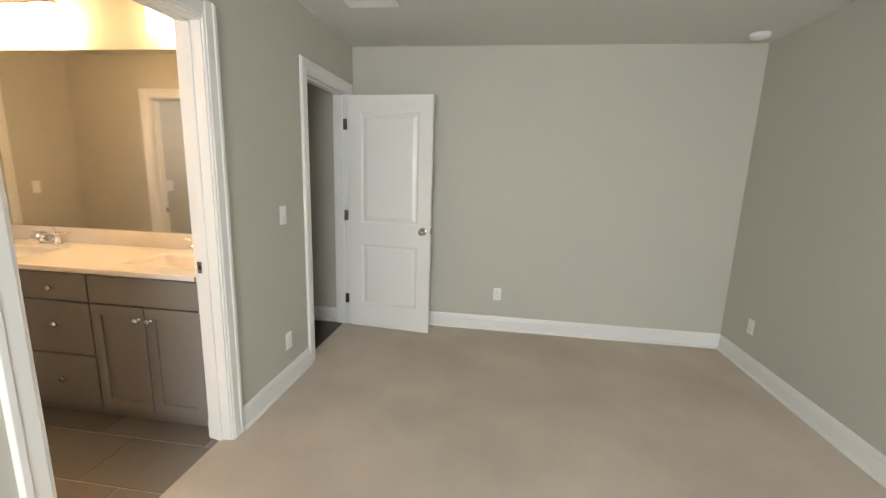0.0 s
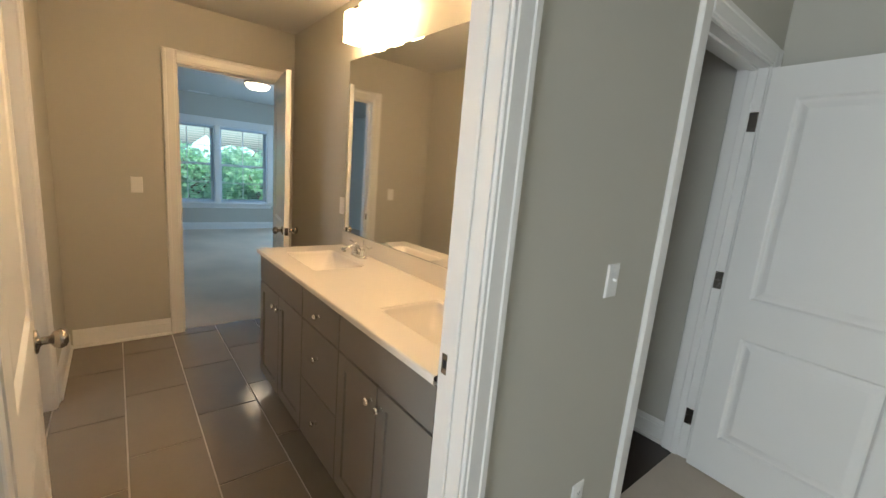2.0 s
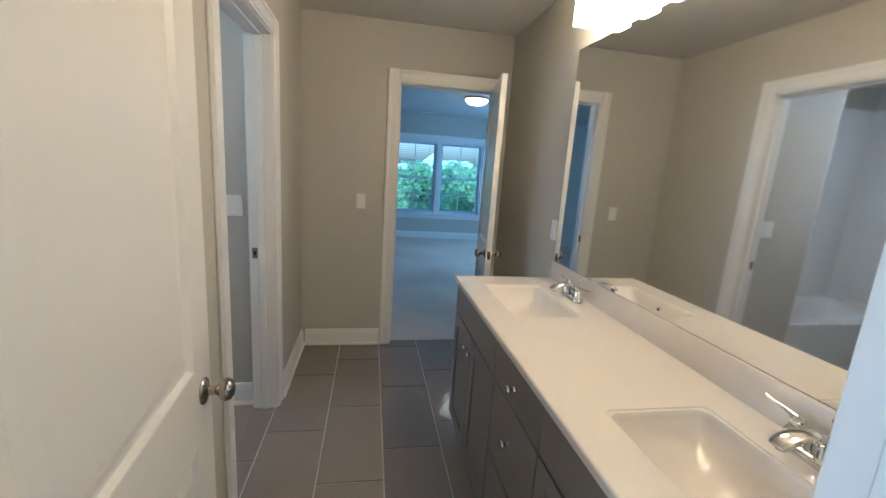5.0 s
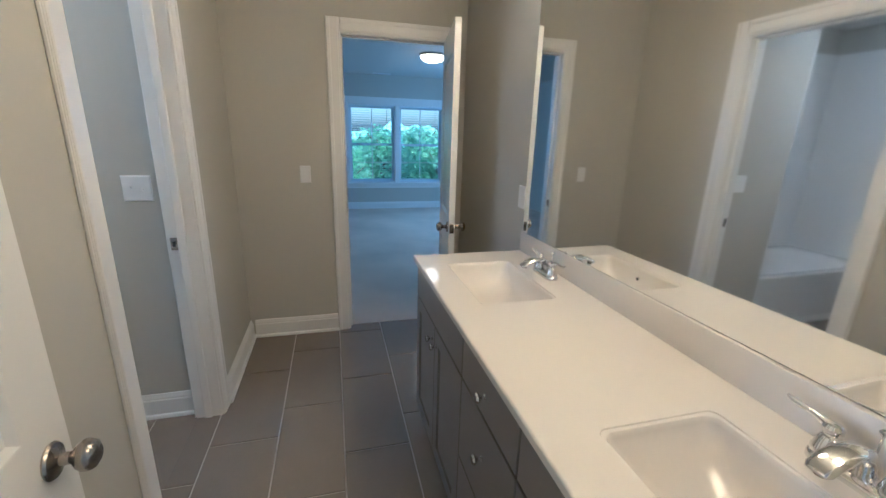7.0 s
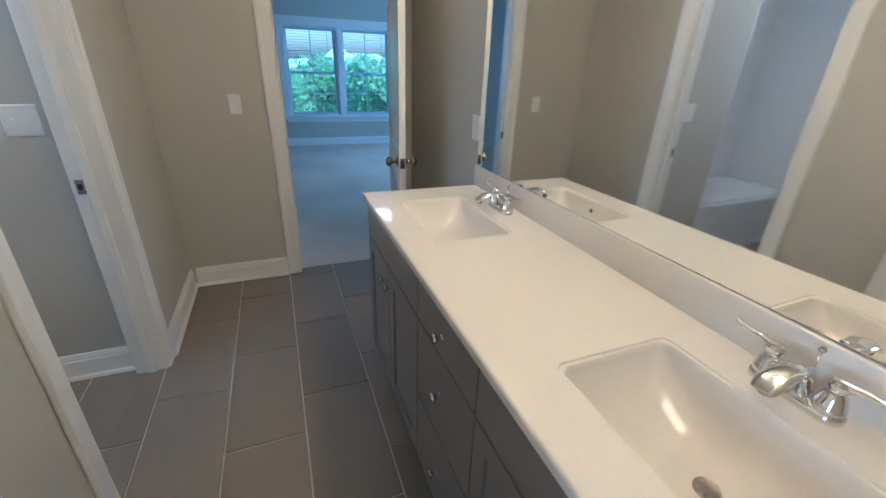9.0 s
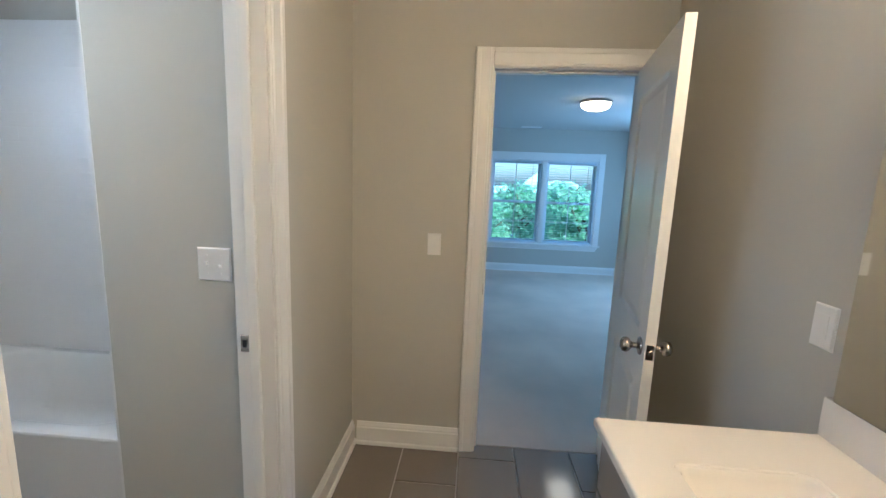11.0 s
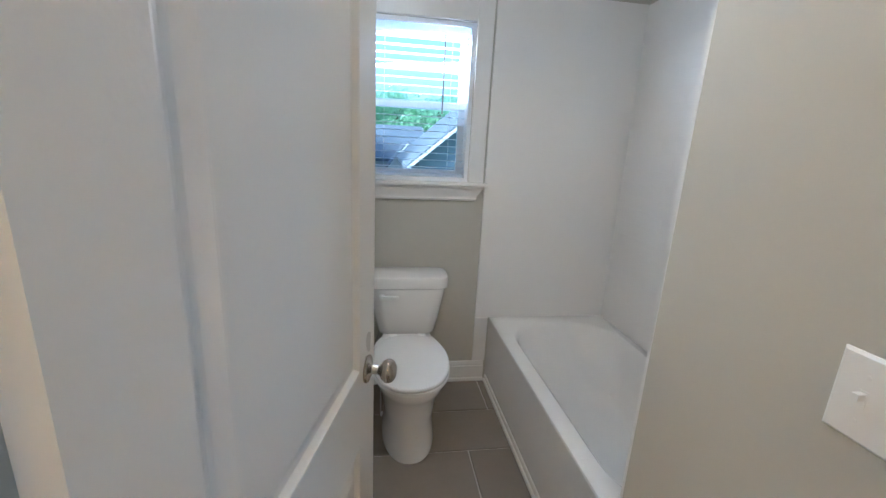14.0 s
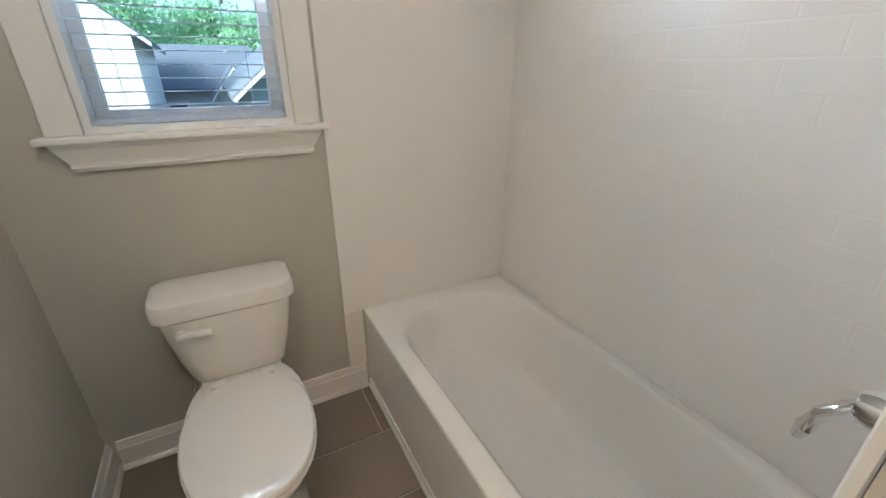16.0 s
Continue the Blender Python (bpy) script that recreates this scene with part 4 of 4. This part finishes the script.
shower = thing("shower_valve", Matrix.Translation((-3.40, TUB_N - 0.0125, 1.045)), "chrome single-lever tub valve on the surround", "shower valve")
part("escutcheon", lathe([(0.001, -0.012), (0.05, -0.012), (0.078, -0.006), (0.082, 0.0)], 30, "y"), CHROME, shower, smooth=True)
part("hub", lathe([(0.001, -0.06), (0.022, -0.058), (0.027, -0.045), (0.027, -0.010)], 20, "y"), CHROME, shower, smooth=True)
part("lever", tube([(0, -0.045, 0), (0.012, -0.062, -0.012), (0.016, -0.080, -0.034), (0.014, -0.092, -0.066), (0.010, -0.096, -0.088)], [0.014, 0.014, 0.013, 0.012, 0.008], 12), CHROME, shower, "curved chrome lever", True)
spout = thing("tub_spout", Matrix.Translation((-3.545, TUB_N - 0.0125, 0.655)), "chrome tub spout above the rim", "tub spout")
part("spout_body", tube([(0, 0, 0), (0, -0.05, 0), (0, -0.10, -0.006), (0, -0.125, -0.022)], [0.028, 0.026, 0.025, 0.02], 16), CHROME, spout, smooth=True)

# ---- outdoors, seen through the blinds ----
ground = structure(part("ground", box(-260, -260, -3.6, 200, 260, -3.4), GRASS), "green lawn and yards below the windows", "ground")


def house(x, y, turn, w, d, eave, ridge, wall_mat, label, side_windows=False, small=False):
    h = thing("house", pose(x, y, -3.4, 0, 0, turn), label, "house", "neighbouring houses")
    bm3 = bmesh.new()
    add_box(bm3, -w / 2, -d / 2, 0, w / 2, d / 2, eave)
    bridge(bm3, [[(-w / 2, yy, eave), (w / 2, yy, eave), (0, yy, ridge - 0.15)] for yy in (-d / 2, d / 2)], True, True, True)
    part("wall", bm3, wall_mat, h)
    bm3 = bmesh.new()
    e = 0.2 if small else 0.4
    sl = (ridge - eave) / (w / 2)
    for s in (-1, 1):
        loops = [[(0, yy, ridge), (s * (w / 2 + e), yy, eave - e * sl), (s * (w / 2 + e), yy, eave - e * sl + 0.16), (0, yy, ridge + 0.18)] for yy in (-d / 2 - e, d / 2 + e)]
        bridge(bm3, loops, True, True, True)
    part("roof", bm3, SHINGLE, h, "grey shingle roof")
    for s in (-1, 1):
        bm3 = bmesh.new()
        for yy in (-d / 2 - e, d / 2 + e):
            loops = [[(0, yy + q, ridge + 0.0), (s * (w / 2 + e), yy + q, eave - e * sl + 0.0), (s * (w / 2 + e), yy + q, eave - e * sl + 0.10), (0, yy + q, ridge + 0.10)] for q in (-0.06, 0.06)]
            bridge(bm3, loops, True, True, True)
        part("fascia", bm3, SIDING_WHITE, h, "white gable fascia")
    if side_windows:
        for yy in (-d * 0.32, 0.0, d * 0.34):
            wi = part("window", box(w / 2 - 0.03, yy - 0.42, 2.35, w / 2 + 0.05, yy + 0.42, 3.45), SIDING_WHITE, h, "white framed window")
            for r in (2.62, 3.16):
                part("pane", box(w / 2 + 0.05, yy - 0.33, r - 0.2, w / 2 + 0.07, yy + 0.33, r + 0.2), PANE_FAR, wi)
    for yy, s in () if small else ((d / 2, 1), (-d / 2, -1)):
        for xx in (-w * 0.25, w * 0.25):
            for zz in (1.0, 3.7):
                if zz + 1.4 > eave + 0.6:
                    continue
                wi = part("window", boxes((xx - 0.55, yy - 0.03, zz - 0.1, xx + 0.55, yy + s * 0.05, zz + 1.5)), SIDING_WHITE, h, "white framed window")
                for q in (-0.24, 0.24):
                    for r in (0.35, 1.05):
                        part("pane", box(xx + q - 0.2, yy + s * 0.05, zz + r - 0.31, xx + q + 0.2, yy + s * 0.07, zz + r + 0.31), PANE_FAR, wi)
    return h


house(2.6, -17, 2, 7.5, 9, 5.6, 8.6, SIDING_WHITE, "white gabled two-storey neighbour house")
house(-1.4, -25.5, 90, 7.0, 6.4, 4.0, 5.7, FACADE, "pale one-storey house with a broad grey roof", side_windows=True)
house(-3.75, -21.0, 0, 1.7, 3.4, 3.7, 4.75, SIDING_WHITE, "narrow white porch gable", small=True)
house(-7.3, -15.0, 0, 7.4, 8, 4.4, 7.55, SIDING, "blue-grey gabled house with white rake boards")
house(-19.5, -23, 70, 8, 9, 3.0, 5.6, FACADE, "grey house with a low shingle roof")


def tree(x, y, height, spread, seed, label, leaves=900):
    rng = random.Random(seed)
    t = thing("tree", Matrix.Translation((x, y, -3.4)), label, "tree", "trees behind the houses")
    bend = [rng.uniform(-0.4, 0.4) for _ in range(6)]
    bm4 = tube([(bend[i] * i / 6, bend[5 - i] * i / 6, height * 0.19 * i) for i in range(6)], [0.30 * (1 - i / 6.5) for i in range(6)], 8)
    for k in range(7):
        z = height * (0.35 + 0.08 * k)
        a = rng.uniform(0, 6.28)
        r = spread * rng.uniform(0.5, 0.9) * (1.1 - 0.09 * k)
        limb = tube([(0, 0, z), (r * 0.5 * math.cos(a), r * 0.5 * math.sin(a), z + 0.6), (r * math.cos(a), r * math.sin(a), z + 1.4)], [0.11, 0.07, 0.03], 6)
        tmp = bpy.data.meshes.new("limb")
        limb.to_mesh(tmp)
        limb.free()
        bm4.from_mesh(tmp)
        bpy.data.meshes.remove(tmp)
    part("trunk", bm4, BARK, t)
    clumps = []
    for k in range(26):
        h = rng.uniform(0.3, 1.0)
        a = rng.uniform(0, 6.28)
        r = spread * math.sqrt(max(0.03, 1 - ((h - 0.55) / 0.5) ** 2)) * rng.uniform(0.2, 1.0)
        clumps.append((r * math.cos(a), r * math.sin(a), h * height, rng.uniform(0.5, 1.0) * spread * 0.38))
    verts, faces = [], []
    for k in range(leaves):
        cx, cy, cz, cr = clumps[k % len(clumps)]
        d = Vector((rng.gauss(0, 1), rng.gauss(0, 1), rng.gauss(0, 0.75))) * cr * 0.62
        c = Vector((cx, cy, cz)) + d
        u = Vector((rng.gauss(0, 1), rng.gauss(0, 1), rng.gauss(0, 0.6))).normalized() * rng.uniform(0.10, 0.22)
        v = u.cross(Vector((rng.gauss(0, 1), rng.gauss(0, 1), rng.gauss(0, 1)))).normalized() * rng.uniform(0.07, 0.15)
        i = len(verts)
        verts += [c - u, c + v, c + u, c - v]
        faces.append((i, i + 1, i + 2, i + 3))
    me = bpy.data.meshes.new("crown")
    me.from_pydata([tuple(p) for p in verts], [], faces)
    me.materials.append(LEAF)
    share("crown", me, t)
    return t


stock = [tree(-4, -44, 9.2, 3.4, 1, "tall leafy green tree behind the houses", 6500), tree(2, -40, 9.8, 3.6, 2, "tall leafy green tree behind the houses", 6500), tree(-10, -42, 8.8, 3.9, 3, "tall leafy green tree behind the houses", 6500)]
rng = random.Random(5)
for k in range(16):
    copy_thing(stock[k % 3], pose(-32 + k * 3.0 + rng.uniform(-1, 1), -38 - rng.uniform(0, 14), -3.4, 0, 0, rng.uniform(0, 360)))
low_stock = [tree(-27, 2, 4.0, 2.4, 11, "broad leafy green tree beyond the yard", 6500), tree(-29, 8, 4.5, 2.6, 12, "broad leafy green tree beyond the yard", 6500)]
for k in range(20):
    copy_thing(low_stock[k % 2], pose(-25 - rng.uniform(0, 12) - 4 * (k % 2), -16 + k * 2.4 + rng.uniform(-1, 1), -3.4, 0, 0, rng.uniform(0, 360)))

# glowing far woods close the view behind the trees; emission imitates daylit haze
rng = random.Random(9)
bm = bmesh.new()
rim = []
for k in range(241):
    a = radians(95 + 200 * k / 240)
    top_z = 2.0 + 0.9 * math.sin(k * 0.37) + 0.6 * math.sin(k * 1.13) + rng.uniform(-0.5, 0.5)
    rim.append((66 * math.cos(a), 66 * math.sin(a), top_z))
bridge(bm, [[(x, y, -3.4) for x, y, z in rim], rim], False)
structure(part("backdrop", bm, FAR_WOODS_GLOW), "green woods backdrop with a pale glow for haze", "backdrop")

# ---- moulded tiles of the surround ----
course, run = 0.0783, 0.205
n_rows = int((SZ1 - TZ - 0.02) / course)
tile_meshes = {}


def relief(w, h):
    key = (round(w, 3), round(h, 3))
    if key not in tile_meshes:
        g = 0.0025
        loops = [[(u, v, z) for u, v in ((i, i), (w - i, i), (w - i, h - i), (i, h - i))] for i, z in ((0.0010, 0.0), (0.0014, 0.0003), (0.0045, 0.0006))]
        tile_meshes[key] = finish("wall_tile", bridge(bmesh.new(), loops, True, False, True), SURROUND)
    return tile_meshes[key]


for side, u0, u1 in (("back", WC_S + 0.012, TUB_N - 0.014), ("wet", BACK_X + 0.014, WC_W - 0.01)):
    for r in range(n_rows):
        z = 0.4235 + 0.0245 + r * course
        u = u0 - (run / 2 if r % 2 else 0)
        while u < u1 - 0.01:
            a, b = max(u, u0), min(u + run, u1)
            if b - a > 0.02:
                if side == "back":
                    m = Matrix.Translation((BACK_X + 0.0119, a, z)) @ Matrix(((0, 0, 1, 0), (1, 0, 0, 0), (0, 1, 0, 0), (0, 0, 0, 1)))
                else:
                    m = Matrix.Translation((a, TUB_N - 0.0119, z)) @ Matrix(((1, 0, 0, 0), (0, 0, -1, 0), (0, 1, 0, 0), (0, 0, 0, 1)))
                share("wall_tile", relief(b - a, course), surround, m)
            u += run

# ---- floor tiles ----
floor_bath = structure(part("floor_bath", boxes((-3.955, SOUTH_B, -0.12, BW0 - 0.061, MIRROR_Y, -0.004), (WC_W - 0.1, WC_S, -0.12, WC_E, SOUTH_B - 0.0005, -0.004)), GROUT), "taupe rectangular porcelain tile floor with pale grout", "tile floor")
floor_meshes = {}


def floor_tile(x0, y0, x1, y1):
    w, d = x1 - x0, y1 - y0
    if w < 0.012 or d < 0.012:
        return
    key = (round(w, 3), round(d, 3))
    if key not in floor_meshes:
        loops = [[(i, i, z), (w - i, i, z), (w - i, d - i, z), (i, d - i, z)] for i, z in ((0, -0.008), (0, -0.0012), (0.0014, 0.0))]
        floor_meshes[key] = finish("tile", bridge(bmesh.new(), loops, True, True, True), TILE)
    share("tile", floor_meshes[key], floor_bath, Matrix.Translation((x0, y0, 0.001)))


PITCH, LONG, G = 0.310, 0.610, 0.0036
for r in range(-8, 6):
    y0, y1 = 1.267 + r * PITCH, 1.267 + (r + 1) * PITCH
    shift = -2.180 - 0.215 * r
    k0 = int((-4.2 - shift) / LONG) - 2
    for k in range(k0, k0 + 10):
        x0, x1 = shift + k * LONG, shift + (k + 1) * LONG
        for rx0, ry0, rx1, ry1 in ((-3.953, SOUTH_B, BW0 - 0.063, MIRROR_Y), (WC_W - 0.02, WC_S, WC_E, SOUTH_B)):
            a0, b0, a1, b1 = max(x0 + G, rx0), max(y0 + G, ry0), min(x1 - G, rx1), min(y1 - G, ry1)
            if a1 > a0 and b1 > b0:
                floor_tile(a0, b0, a1, b1)
